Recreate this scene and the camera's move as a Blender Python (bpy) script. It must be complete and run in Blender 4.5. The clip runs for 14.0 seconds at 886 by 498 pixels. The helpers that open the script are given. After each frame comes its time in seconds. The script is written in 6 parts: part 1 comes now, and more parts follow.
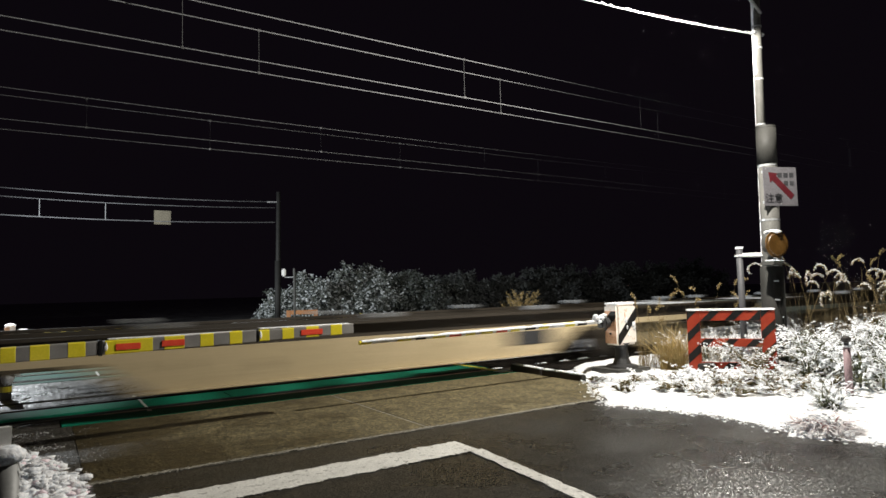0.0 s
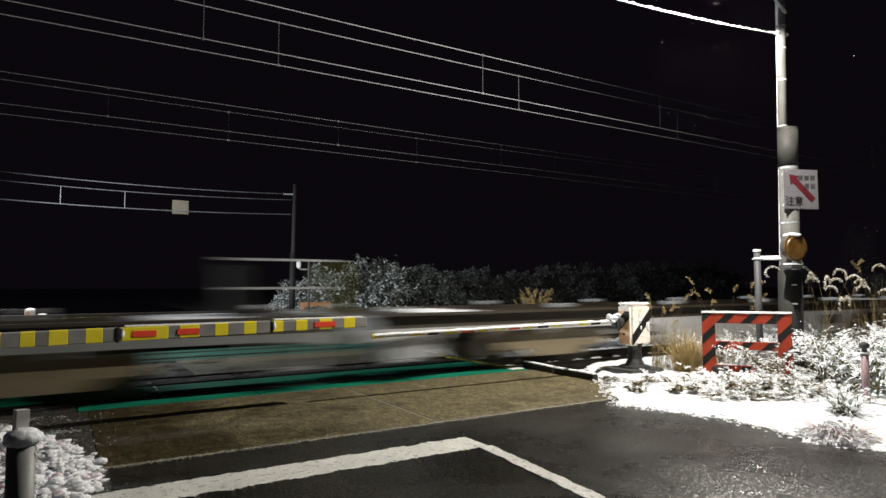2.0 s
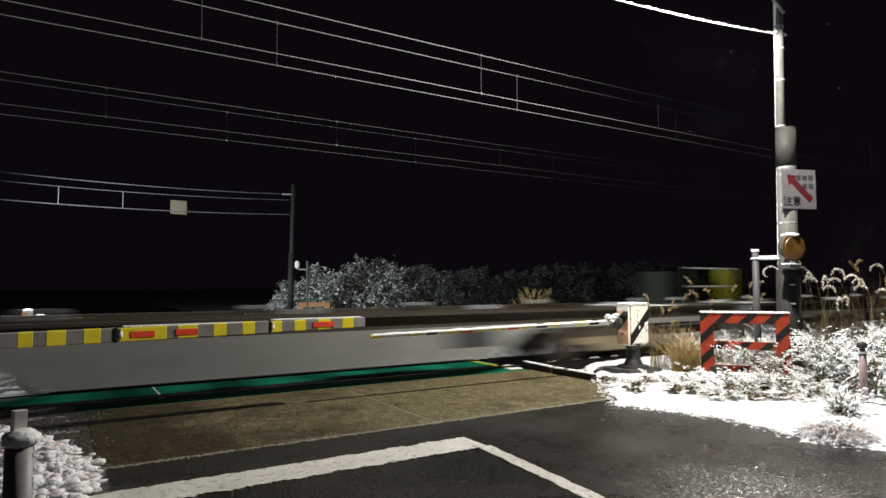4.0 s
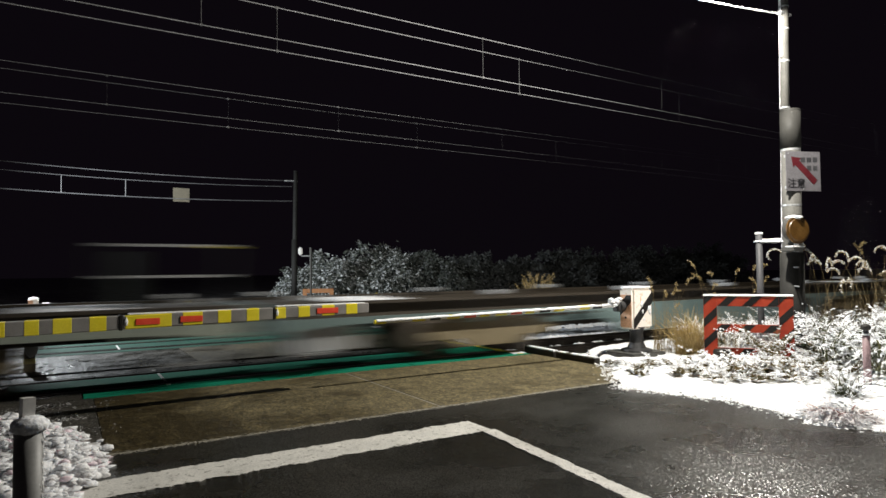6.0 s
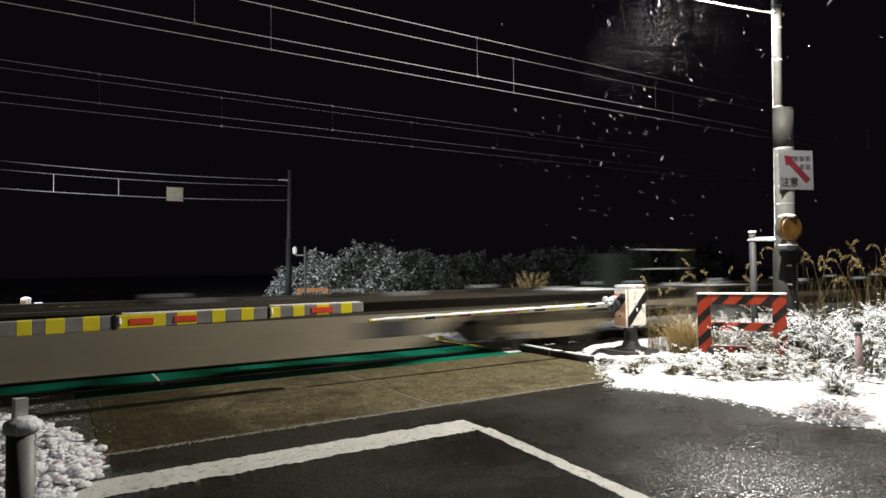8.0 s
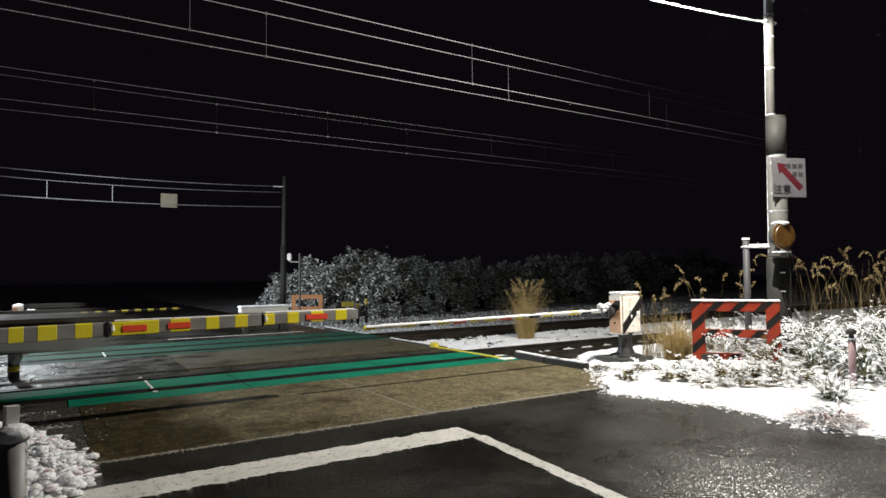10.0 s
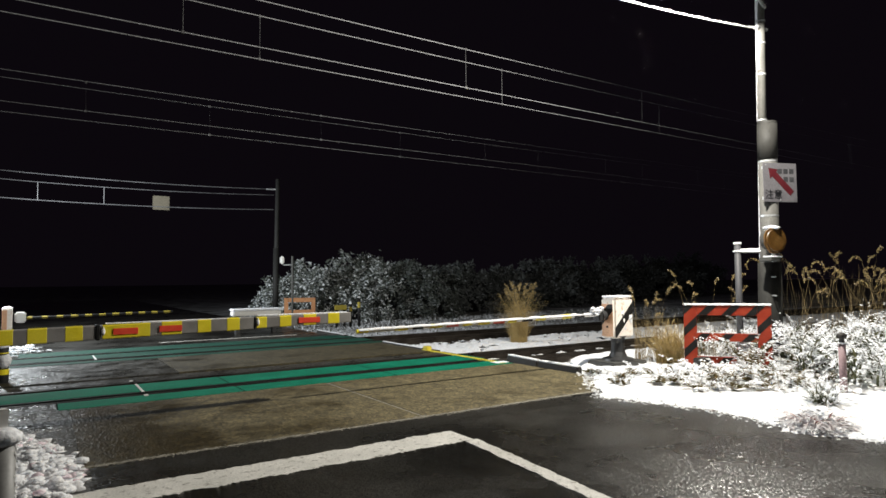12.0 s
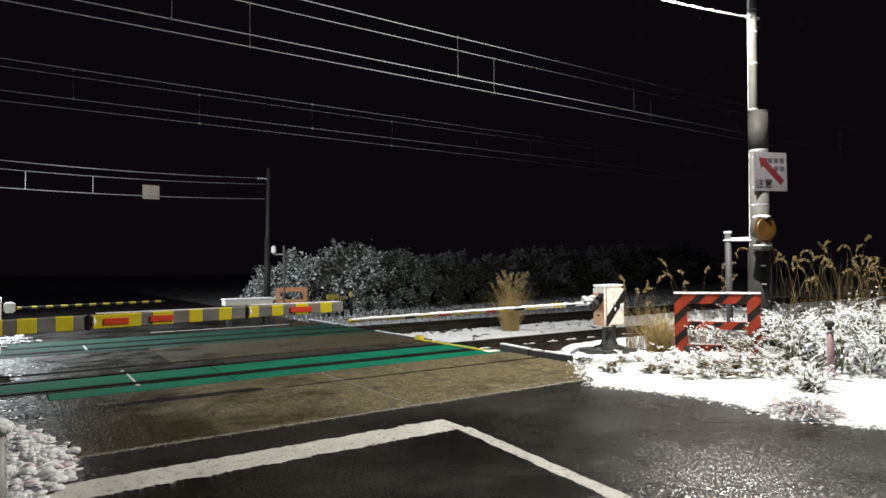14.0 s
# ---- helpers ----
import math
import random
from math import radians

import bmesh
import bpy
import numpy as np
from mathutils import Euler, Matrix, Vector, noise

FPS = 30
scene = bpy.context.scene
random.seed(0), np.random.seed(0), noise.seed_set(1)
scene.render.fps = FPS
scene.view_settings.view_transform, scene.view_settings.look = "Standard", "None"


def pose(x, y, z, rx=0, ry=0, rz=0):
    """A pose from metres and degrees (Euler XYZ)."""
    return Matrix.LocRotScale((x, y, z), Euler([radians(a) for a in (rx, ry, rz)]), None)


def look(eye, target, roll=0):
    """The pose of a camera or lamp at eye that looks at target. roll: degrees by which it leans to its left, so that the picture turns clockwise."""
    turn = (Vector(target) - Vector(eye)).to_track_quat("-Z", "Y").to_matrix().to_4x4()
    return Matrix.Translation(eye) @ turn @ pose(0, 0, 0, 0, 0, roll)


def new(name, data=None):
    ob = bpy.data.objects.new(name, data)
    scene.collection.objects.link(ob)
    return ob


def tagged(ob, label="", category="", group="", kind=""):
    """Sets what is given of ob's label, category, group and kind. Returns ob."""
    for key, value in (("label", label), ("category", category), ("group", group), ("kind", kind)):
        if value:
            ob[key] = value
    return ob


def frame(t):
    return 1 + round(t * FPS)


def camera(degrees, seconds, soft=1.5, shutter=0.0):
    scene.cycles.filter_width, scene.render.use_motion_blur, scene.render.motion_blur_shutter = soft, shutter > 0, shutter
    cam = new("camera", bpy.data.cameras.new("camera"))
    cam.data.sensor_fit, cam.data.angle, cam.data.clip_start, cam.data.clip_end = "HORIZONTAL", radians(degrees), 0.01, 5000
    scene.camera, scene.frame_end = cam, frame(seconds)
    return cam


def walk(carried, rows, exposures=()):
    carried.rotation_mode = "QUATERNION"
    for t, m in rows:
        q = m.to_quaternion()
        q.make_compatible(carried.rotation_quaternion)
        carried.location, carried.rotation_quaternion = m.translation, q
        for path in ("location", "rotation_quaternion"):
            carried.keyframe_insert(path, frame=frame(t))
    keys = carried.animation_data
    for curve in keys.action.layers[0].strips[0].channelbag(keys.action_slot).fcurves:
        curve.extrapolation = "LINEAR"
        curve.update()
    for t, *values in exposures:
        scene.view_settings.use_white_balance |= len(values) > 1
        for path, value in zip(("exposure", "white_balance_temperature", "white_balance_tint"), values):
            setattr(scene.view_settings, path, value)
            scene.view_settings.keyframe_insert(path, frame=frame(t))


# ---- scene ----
cam = camera(71.1, 14.0, shutter=0.8)
EYE = (0.0, 0.0, 1.45)
# seconds, tilt, lean, turn of the hand-held camera
TURNS = [(0.0, 93.77, 1.53, -32.79), (0.5, 93.43, 1.25, -32.72), (1.0, 93.36, 0.83, -32.49),
         (1.5, 93.29, 0.37, -32.23), (2.0, 93.38, 0.13, -31.54), (2.5, 93.36, -0.04, -31.71),
         (3.0, 93.60, 0.04, -31.78), (5.5, 92.42, 0.51, -31.37), (6.0, 92.04, 0.62, -31.38),
         (6.5, 91.93, 0.62, -31.38), (7.0, 91.73, 0.72, -31.56), (7.5, 91.74, 0.86, -31.50),
         (8.0, 91.94, 0.74, -31.87), (10.5, 92.95, 0.60, -32.58), (11.0, 93.35, 0.38, -32.98),
         (11.5, 93.14, 0.46, -33.01), (12.0, 92.87, 0.56, -32.98), (12.5, 92.07, 0.60, -33.00),
         (13.0, 92.35, 0.51, -33.13), (13.5, 91.79, 0.63, -33.31), (14.0, 91.87, 0.66, -33.71)]
walk(cam, [(t, pose(*EYE, rx, ry, rz)) for t, rx, ry, rz in TURNS], exposures=[(0.0, 0.0), (14.0, 0.0)])

# ---- light: night, two street lamps ----
world = bpy.data.worlds.new("night_sky")
scene.world = world
world.use_nodes = True
sky = world.node_tree.nodes["Background"]
sky.inputs[0].default_value = (0.0033, 0.0023, 0.0037, 1)
sky.inputs[1].default_value = 1.0

LAMP_NEAR = (7.62, 4.93, 5.78)
LAMP_FAR = (-1.85, 19.0, 4.65)


def lamp(name, at, target, watts, colour, cone, radius, blend=0.65):
    data = bpy.data.lights.new(name, "SPOT")
    data.energy, data.color, data.spot_size, data.spot_blend = watts, colour, radians(cone), blend
    data.shadow_soft_size = radius
    ob = new(name, data)
    ob.matrix_world = look(at, target)
    return ob


lamp("street_light_near", LAMP_NEAR, (7.3, 5.25, 0), 3000, (1.0, 0.958, 0.868), 180, 0.035, 0.08)
lamp("street_light_far", LAMP_FAR, (6.0, 20.0, 0), 5600, (0.90, 0.96, 1.0), 170, 0.08)


# ---- materials ----
def nodes_of(name):
    m = bpy.data.materials.new(name)
    m.use_nodes = True
    nt = m.node_tree
    return m, nt, nt.nodes["Principled BSDF"]


def noise_tex(nt, scale, detail=4.0, rough=0.6, coords="Object"):
    tc = nt.nodes.new("ShaderNodeTexCoord")
    n = nt.nodes.new("ShaderNodeTexNoise")
    n.inputs["Scale"].default_value, n.inputs["Detail"].default_value, n.inputs["Roughness"].default_value = scale, detail, rough
    nt.links.new(tc.outputs[coords], n.inputs["Vector"])
    return n


def ramp(nt, source, stops):
    r = nt.nodes.new("ShaderNodeValToRGB")
    while len(r.color_ramp.elements) < len(stops):
        r.color_ramp.elements.new(0.5)
    for e, (p, c) in zip(r.color_ramp.elements, stops):
        e.position = p
        e.color = (*c, 1) if len(c) == 3 else c
    nt.links.new(source, r.inputs[0])
    return r


def mix(nt, fac, a, b, blend="MIX"):
    m = nt.nodes.new("ShaderNodeMix")
    m.data_type, m.blend_type = "RGBA", blend
    for sock, v in ((m.inputs["Factor"], fac), (m.inputs["A"], a), (m.inputs["B"], b)):
        if hasattr(v, "links"):
            nt.links.new(v, sock)
        elif isinstance(v, tuple):
            sock.default_value = (*v, 1)
        else:
            sock.default_value = v
    return m.outputs["Result"]


def material(name, low, high, rough=(0.5, 0.7), big=1.2, fine=60.0, bump=0.2, metal=0.0, wear=None, depth=0.004, spec=0.5, grain=1.0):
    """Two tones at a coarse and a fine scale, roughness that varies with them, fine relief and a worn tone."""
    m, nt, b = nodes_of(name)
    n1, n2 = noise_tex(nt, big), noise_tex(nt, fine, 3.0)
    tone = ramp(nt, n1.outputs[0], [(0.3, low), (0.7, high)]).outputs[0]
    speck = ramp(nt, n2.outputs[0], [(0.3, (1 - 0.28 * grain,) * 3), (0.7, (1 + 0.15 * grain,) * 3)]).outputs[0]
    tone = mix(nt, 1.0, tone, speck, "MULTIPLY")
    if wear:
        n3 = noise_tex(nt, big * 5.0, 6.0, 0.7)
        spots = ramp(nt, n3.outputs[0], [(0.56, (0, 0, 0)), (0.64, (1, 1, 1))]).outputs[0]
        tone = mix(nt, spots, tone, wear)
    nt.links.new(tone, b.inputs["Base Color"])
    r = nt.nodes.new("ShaderNodeMapRange")
    r.inputs["To Min"].default_value, r.inputs["To Max"].default_value = rough
    r.inputs["From Min"].default_value, r.inputs["From Max"].default_value = 0.3, 0.7
    nt.links.new(n1.outputs[0], r.inputs["Value"])
    nt.links.new(r.outputs[0], b.inputs["Roughness"])
    b.inputs["Metallic"].default_value = metal
    b.inputs["Specular IOR Level"].default_value = spec
    if bump:
        bp = nt.nodes.new("ShaderNodeBump")
        bp.inputs["Strength"].default_value, bp.inputs["Distance"].default_value = bump, depth
        nt.links.new(n2.outputs[0], bp.inputs["Height"])
        nt.links.new(bp.outputs[0], b.inputs["Normal"])
    return m


def snowy(name, low, high, start=0.15, end=0.45, cover=(0.84, 0.86, 0.90), big=6.0, thin=0.22):
    """Snow lies on whatever faces up; the rest keeps its own colour; thin leaves and blades let some light through."""
    m, nt, b = nodes_of(name)
    geo = nt.nodes.new("ShaderNodeNewGeometry")
    sep = nt.nodes.new("ShaderNodeSeparateXYZ")
    nt.links.new(geo.outputs["Normal"], sep.inputs[0])
    n = noise_tex(nt, big, 5.0)
    own = mix(nt, geo.outputs["Random Per Island"], low, high)
    add = nt.nodes.new("ShaderNodeMath")
    add.operation = "MULTIPLY_ADD"
    add.inputs[1].default_value, add.inputs[2].default_value = 0.9, -0.45
    nt.links.new(n.outputs[0], add.inputs[0])
    total = nt.nodes.new("ShaderNodeMath")
    total.operation = "ADD"
    nt.links.new(add.outputs[0], total.inputs[0])
    nt.links.new(sep.outputs[2], total.inputs[1])
    fac = ramp(nt, total.outputs[0], [(start, (0, 0, 0)), (end, (1, 1, 1))]).outputs[0]
    colour = mix(nt, fac, own, cover)
    nt.links.new(colour, b.inputs["Base Color"])
    b.inputs["Roughness"].default_value = 0.75
    b.inputs["Specular IOR Level"].default_value = 0.25
    through_leaf, both = nt.nodes.new("ShaderNodeBsdfTranslucent"), nt.nodes.new("ShaderNodeMixShader")
    both.inputs[0].default_value = thin
    nt.links.new(colour, through_leaf.inputs["Color"])
    nt.links.new(b.outputs[0], both.inputs[1])
    nt.links.new(through_leaf.outputs[0], both.inputs[2])
    nt.links.new(both.outputs[0], nt.nodes["Material Output"].inputs["Surface"])
    return m




def wet_asphalt(name="wet_asphalt", low=(0.0075, 0.0070, 0.0060), high=(0.024, 0.0225, 0.0195), big=0.8, stones=170.0, rough=(0.20, 0.40), lean_by=0.58, glint_shift=(-0.045, 0.070)):
    """Dark asphalt whose wet stones each catch the light at their own angle; a constant normal tilt shifts the glitter.
    """
    m, nt, b = nodes_of(name)
    n1 = noise_tex(nt, big)
    vo = nt.nodes.new("ShaderNodeTexVoronoi")
    vo.inputs["Scale"].default_value = stones
    tc = nt.nodes.new("ShaderNodeTexCoord")
    nt.links.new(tc.outputs["Object"], vo.inputs["Vector"])
    tone = ramp(nt, n1.outputs[0], [(0.3, low), (0.7, high)]).outputs[0]
    tone = mix(nt, 1.0, tone, ramp(nt, vo.outputs["Color"], [(0.1, (0.5, 0.5, 0.5)), (0.9, (1.9, 1.9, 1.85))]).outputs[0], "MULTIPLY")
    nt.links.new(tone, b.inputs["Base Color"])
    r = nt.nodes.new("ShaderNodeMapRange")
    r.inputs["From Min"].default_value, r.inputs["From Max"].default_value = 0.35, 0.65
    r.inputs["To Min"].default_value, r.inputs["To Max"].default_value = rough
    nt.links.new(n1.outputs[0], r.inputs["Value"])
    nt.links.new(r.outputs[0], b.inputs["Roughness"])
    tilt = nt.nodes.new("ShaderNodeVectorMath")
    tilt.operation = "MULTIPLY_ADD"
    # the constant part moves the lamp's glitter sideways; the road itself is level
    tilt.inputs[1].default_value, tilt.inputs[2].default_value = (lean_by, lean_by, 0.0), (glint_shift[0] - lean_by / 2, glint_shift[1] - lean_by / 2, 0.0)
    nt.links.new(vo.outputs["Color"], tilt.inputs[0])
    geo = nt.nodes.new("ShaderNodeNewGeometry")
    lean = nt.nodes.new("ShaderNodeVectorMath")
    lean.operation = "ADD"
    nt.links.new(geo.outputs["Normal"], lean.inputs[0])
    nt.links.new(tilt.outputs[0], lean.inputs[1])
    unit = nt.nodes.new("ShaderNodeVectorMath")
    unit.operation = "NORMALIZE"
    nt.links.new(lean.outputs[0], unit.inputs[0])
    nt.links.new(unit.outputs[0], b.inputs["Normal"])
    return m


def slab_concrete(name="worn_concrete", dim=1.15):
    """Brown worn concrete with exposed aggregate, broad damp stains and wet pits; damper towards the snow at the kerb."""
    m, nt, b = nodes_of(name)
    broad, mid, fine = noise_tex(nt, 0.9, 5.0), noise_tex(nt, 5.5, 6.0, 0.7), noise_tex(nt, 45.0, 3.0)
    tone = ramp(nt, mid.outputs[0], [(0.30, (0.055 * dim, 0.045 * dim, 0.024 * dim)), (0.55, (0.115 * dim, 0.094 * dim, 0.048 * dim)), (0.75, (0.165 * dim, 0.138 * dim, 0.075 * dim))]).outputs[0]
    tc = nt.nodes.new("ShaderNodeTexCoord")
    vo = nt.nodes.new("ShaderNodeTexVoronoi")
    vo.inputs["Scale"].default_value = 38.0
    nt.links.new(tc.outputs["Object"], vo.inputs["Vector"])
    stones = ramp(nt, vo.outputs["Color"], [(0.15, (0.55, 0.55, 0.55)), (0.6, (1.0, 1.0, 1.0)), (0.92, (1.7, 1.66, 1.55))]).outputs[0]
    tone = mix(nt, 1.0, tone, stones, "MULTIPLY")
    sep = nt.nodes.new("ShaderNodeSeparateXYZ")
    nt.links.new(tc.outputs["Object"], sep.inputs[0])
    lean = nt.nodes.new("ShaderNodeMapRange")
    lean.inputs["From Min"].default_value, lean.inputs["From Max"].default_value = 3.4, 0.4
    lean.inputs["To Min"].default_value, lean.inputs["To Max"].default_value = -0.06, 0.24
    nt.links.new(sep.outputs[0], lean.inputs["Value"])
    add = nt.nodes.new("ShaderNodeMath")
    add.operation = "ADD"
    nt.links.new(broad.outputs[0], add.inputs[0])
    nt.links.new(lean.outputs[0], add.inputs[1])
    damp = ramp(nt, add.outputs[0], [(0.48, (0, 0, 0)), (0.70, (1, 1, 1))]).outputs[0]
    tone = mix(nt, damp, tone, mix(nt, 1.0, tone, (0.40, 0.38, 0.36), "MULTIPLY"))
    nt.links.new(tone, b.inputs["Base Color"])
    r = nt.nodes.new("ShaderNodeMapRange")
    r.inputs["To Min"].default_value, r.inputs["To Max"].default_value = 0.78, 0.34
    nt.links.new(damp, r.inputs["Value"])
    nt.links.new(r.outputs[0], b.inputs["Roughness"])
    b.inputs["Specular IOR Level"].default_value = 0.35
    height = mix(nt, 0.45, fine.outputs[0], vo.outputs["Distance"])
    for source, strength, depth in ((height, 0.9, 0.012), (mid.outputs[0], 0.6, 0.020)):
        bp = nt.nodes.new("ShaderNodeBump")
        bp.inputs["Strength"].default_value, bp.inputs["Distance"].default_value = strength, depth
        nt.links.new(source, bp.inputs["Height"])
        if b.inputs["Normal"].links:
            nt.links.new(b.inputs["Normal"].links[0].from_socket, bp.inputs["Normal"])
        nt.links.new(bp.outputs[0], b.inputs["Normal"])
    return m


M_ASPHALT = wet_asphalt()
M_APRON = slab_concrete()
M_MID = wet_asphalt("patched_asphalt", (0.022, 0.021, 0.018), (0.056, 0.052, 0.045), 2.2, 70.0, (0.22, 0.50), 0.60, (0.0, 0.0))
M_APRON_OLD = slab_concrete("old_worn_concrete", 0.55)
M_PIPE = material("grey_pipe_paint", (0.20, 0.20, 0.195), (0.28, 0.28, 0.27), (0.45, 0.6), 4.0, 60.0, 0.1, grain=0.4)
M_GRIT = material("pale_grit", (0.16, 0.145, 0.11), (0.34, 0.32, 0.27), (0.6, 0.8), 30.0, 90.0, 0.3)
M_GREEN = material("green_road_paint", (0.003, 0.135, 0.076), (0.007, 0.195, 0.115), (0.68, 0.82), 2.0, 60.0, 0.6, spec=0.10, wear=(0.010, 0.110, 0.072))
# darker, greyer green for the panels of the second track
M_GREEN_DULL = material("dull_green_road_paint", (0.012, 0.050, 0.036), (0.020, 0.085, 0.060), (0.65, 0.80), 2.0, 60.0, 0.6, spec=0.12, wear=(0.032, 0.040, 0.030))
M_LINE = material("white_road_paint", (0.56, 0.55, 0.51), (0.74, 0.72, 0.67), (0.45, 0.6), 3.2, 80.0, 0.4, wear=(0.17, 0.162, 0.14))
M_YLINE = material("yellow_road_paint", (0.62, 0.50, 0.03), (0.72, 0.60, 0.06), (0.45, 0.6), 4.0, 80.0, 0.3)
M_SNOW = material("snow", (0.80, 0.82, 0.86), (0.90, 0.91, 0.94), (0.6, 0.85), 2.5, 45.0, 0.8, depth=0.02, spec=0.3)
# pink of the heap's shadows put into the colour of plants and clumps
M_SNOW_PINK = snowy("snow_with_pink_shade", (0.78, 0.66, 0.70), (0.64, 0.52, 0.57), 0.0, 0.10, (0.90, 0.86, 0.885), 14.0)
M_PINKSNOW = material("pink_tinged_snow", (0.78, 0.60, 0.67), (0.88, 0.76, 0.81), (0.6, 0.85), 9.0, 45.0, 0.6, depth=0.01, spec=0.3)
for soft in (M_SNOW, M_PINKSNOW):
    bsdf = soft.node_tree.nodes["Principled BSDF"]
    bsdf.inputs["Subsurface Weight"].default_value, bsdf.inputs["Subsurface Scale"].default_value = 0.8, 0.035
    bsdf.inputs["Subsurface Radius"].default_value = (0.9, 0.95, 1.0)
M_FIELD = material("snowy_field", (0.06, 0.055, 0.045), (0.55, 0.56, 0.58), (0.7, 0.9), 0.7, 25.0, 0.9, depth=0.03, spec=0.2)
M_BALLAST = snowy("snowy_ballast", (0.05, 0.048, 0.045), (0.11, 0.10, 0.09), 0.55, 1.0, (0.74, 0.75, 0.78), 5.0)
M_RAIL = material("rail_steel", (0.045, 0.035, 0.028), (0.10, 0.085, 0.07), (0.25, 0.45), 3.0, 60.0, 0.2, metal=0.8)
M_GAP_BLACK = material("black_gap_filler", (0.004, 0.004, 0.004), (0.008, 0.0075, 0.007), (0.5, 0.7), 3.0, 60.0, 0.2)
M_KERB = material("tarred_timber", (0.014, 0.012, 0.010), (0.032, 0.027, 0.022), (0.6, 0.8), 3.0, 50.0, 0.5)
M_CONCRETE = material("pole_concrete", (0.060, 0.059, 0.054), (0.115, 0.112, 0.102), (0.6, 0.8), 2.0, 50.0, 0.3)
# darkened copy of the pole concrete: the far pole's dimness put into its colour
M_CONCRETE_DIM = material("dim_pole_concrete", (0.012, 0.012, 0.0115), (0.022, 0.0215, 0.020), (0.6, 0.8), 2.0, 50.0, 0.3, spec=0.25)
M_GALV = material("galvanised_steel", (0.34, 0.35, 0.36), (0.48, 0.49, 0.50), (0.35, 0.5), 5.0, 70.0, 0.1, metal=0.5)
M_DARKSTEEL = material("dark_painted_steel", (0.018, 0.018, 0.019), (0.04, 0.04, 0.04), (0.4, 0.6), 4.0, 60.0, 0.2)
M_WRAP = material("grey_pole_wrap", (0.045, 0.045, 0.041), (0.068, 0.067, 0.061), (0.6, 0.75), 3.0, 60.0, 0.3)
M_FOOT = material("dark_grey_sheet", (0.020, 0.0195, 0.018), (0.032, 0.031, 0.028), (0.6, 0.8), 3.0, 60.0, 0.3, spec=0.25)
M_PIPEGREY = material("dull_grey_pipe", (0.045, 0.045, 0.050), (0.065, 0.065, 0.070), (0.5, 0.7), 3.0, 60.0, 0.2)
M_WHITE = material("white_enamel", (0.72, 0.71, 0.68), (0.80, 0.79, 0.76), (0.35, 0.5), 3.0, 60.0, 0.1, grain=0.25)
M_CREAM = material("cream_enamel", (0.82, 0.76, 0.68), (0.88, 0.83, 0.76), (0.35, 0.5), 3.0, 60.0, 0.1, wear=(0.70, 0.52, 0.40), grain=0.25)
M_ORANGE = material("orange_enamel", (0.66, 0.36, 0.20), (0.74, 0.44, 0.27), (0.4, 0.55), 3.0, 60.0, 0.1)
M_RED = material("red_reflective_paint", (0.26, 0.026, 0.011), (0.35, 0.046, 0.017), (0.45, 0.6), 5.0, 60.0, 0.1, grain=0.25, spec=0.3)
M_REDSPOT = material("red_reflector", (0.80, 0.06, 0.03), (0.90, 0.10, 0.05), (0.3, 0.45), 6.0, 60.0, 0.05, grain=0.25)
M_BLACK = material("black_paint", (0.008, 0.008, 0.008), (0.016, 0.015, 0.014), (0.45, 0.6), 5.0, 60.0, 0.1, grain=0.25, spec=0.25)
M_YELLOW = material("yellow_reflective_tape", (0.80, 0.66, 0.02), (0.88, 0.74, 0.05), (0.3, 0.45), 6.0, 60.0, 0.05, grain=0.25)
M_GREY = material("grey_plastic", (0.20, 0.19, 0.18), (0.27, 0.26, 0.245), (0.4, 0.55), 5.0, 60.0, 0.1, grain=0.25)
M_AMBER = material("amber_lens_back", (0.065, 0.030, 0.006), (0.11, 0.054, 0.010), (0.3, 0.5), 6.0, 40.0, 0.2)
M_REDARROW = material("red_sign_print", (0.060, 0.006, 0.010), (0.078, 0.008, 0.012), (0.4, 0.5), 6.0, 60.0, 0.0)
M_SIGNBLACK = material("black_sign_print", (0.007, 0.007, 0.009), (0.012, 0.012, 0.014), (0.4, 0.5), 6.0, 60.0, 0.0)
M_SIGNGREY = material("faded_sign_print", (0.030, 0.030, 0.033), (0.045, 0.045, 0.048), (0.4, 0.5), 6.0, 60.0, 0.0)
M_SIGN = material("white_sign_sheet", (0.105, 0.10, 0.108), (0.128, 0.123, 0.132), (0.35, 0.5), 4.0, 60.0, 0.0)
M_PINKPOST = material("faded_pink_plastic", (0.26, 0.17, 0.18), (0.34, 0.24, 0.25), (0.5, 0.65), 6.0, 60.0, 0.2)
M_WIRE = material("frosted_wire", (0.21, 0.214, 0.222), (0.29, 0.294, 0.305), (0.4, 0.6), 2.0, 40.0, 0.2)
M_DARKWIRE = material("bare_wire", (0.055, 0.055, 0.057), (0.10, 0.10, 0.103), (0.4, 0.6), 2.0, 40.0, 0.2)
M_STRAW = material("dry_straw", (0.15, 0.105, 0.042), (0.27, 0.195, 0.085), (0.6, 0.8), 9.0, 60.0, 0.1)
M_STRAWTUFT = material("sunbleached_straw", (0.33, 0.235, 0.085), (0.50, 0.37, 0.15), (0.6, 0.8), 9.0, 60.0, 0.1)
M_PLUME = snowy("dry_plume", (0.26, 0.19, 0.080), (0.42, 0.32, 0.145), 0.80, 1.2, (0.72, 0.72, 0.73), 20.0)
M_BRUSH = snowy("snowy_undergrowth_leaf", (0.035, 0.048, 0.026), (0.13, 0.125, 0.062), 0.18, 0.42, big=5.0)
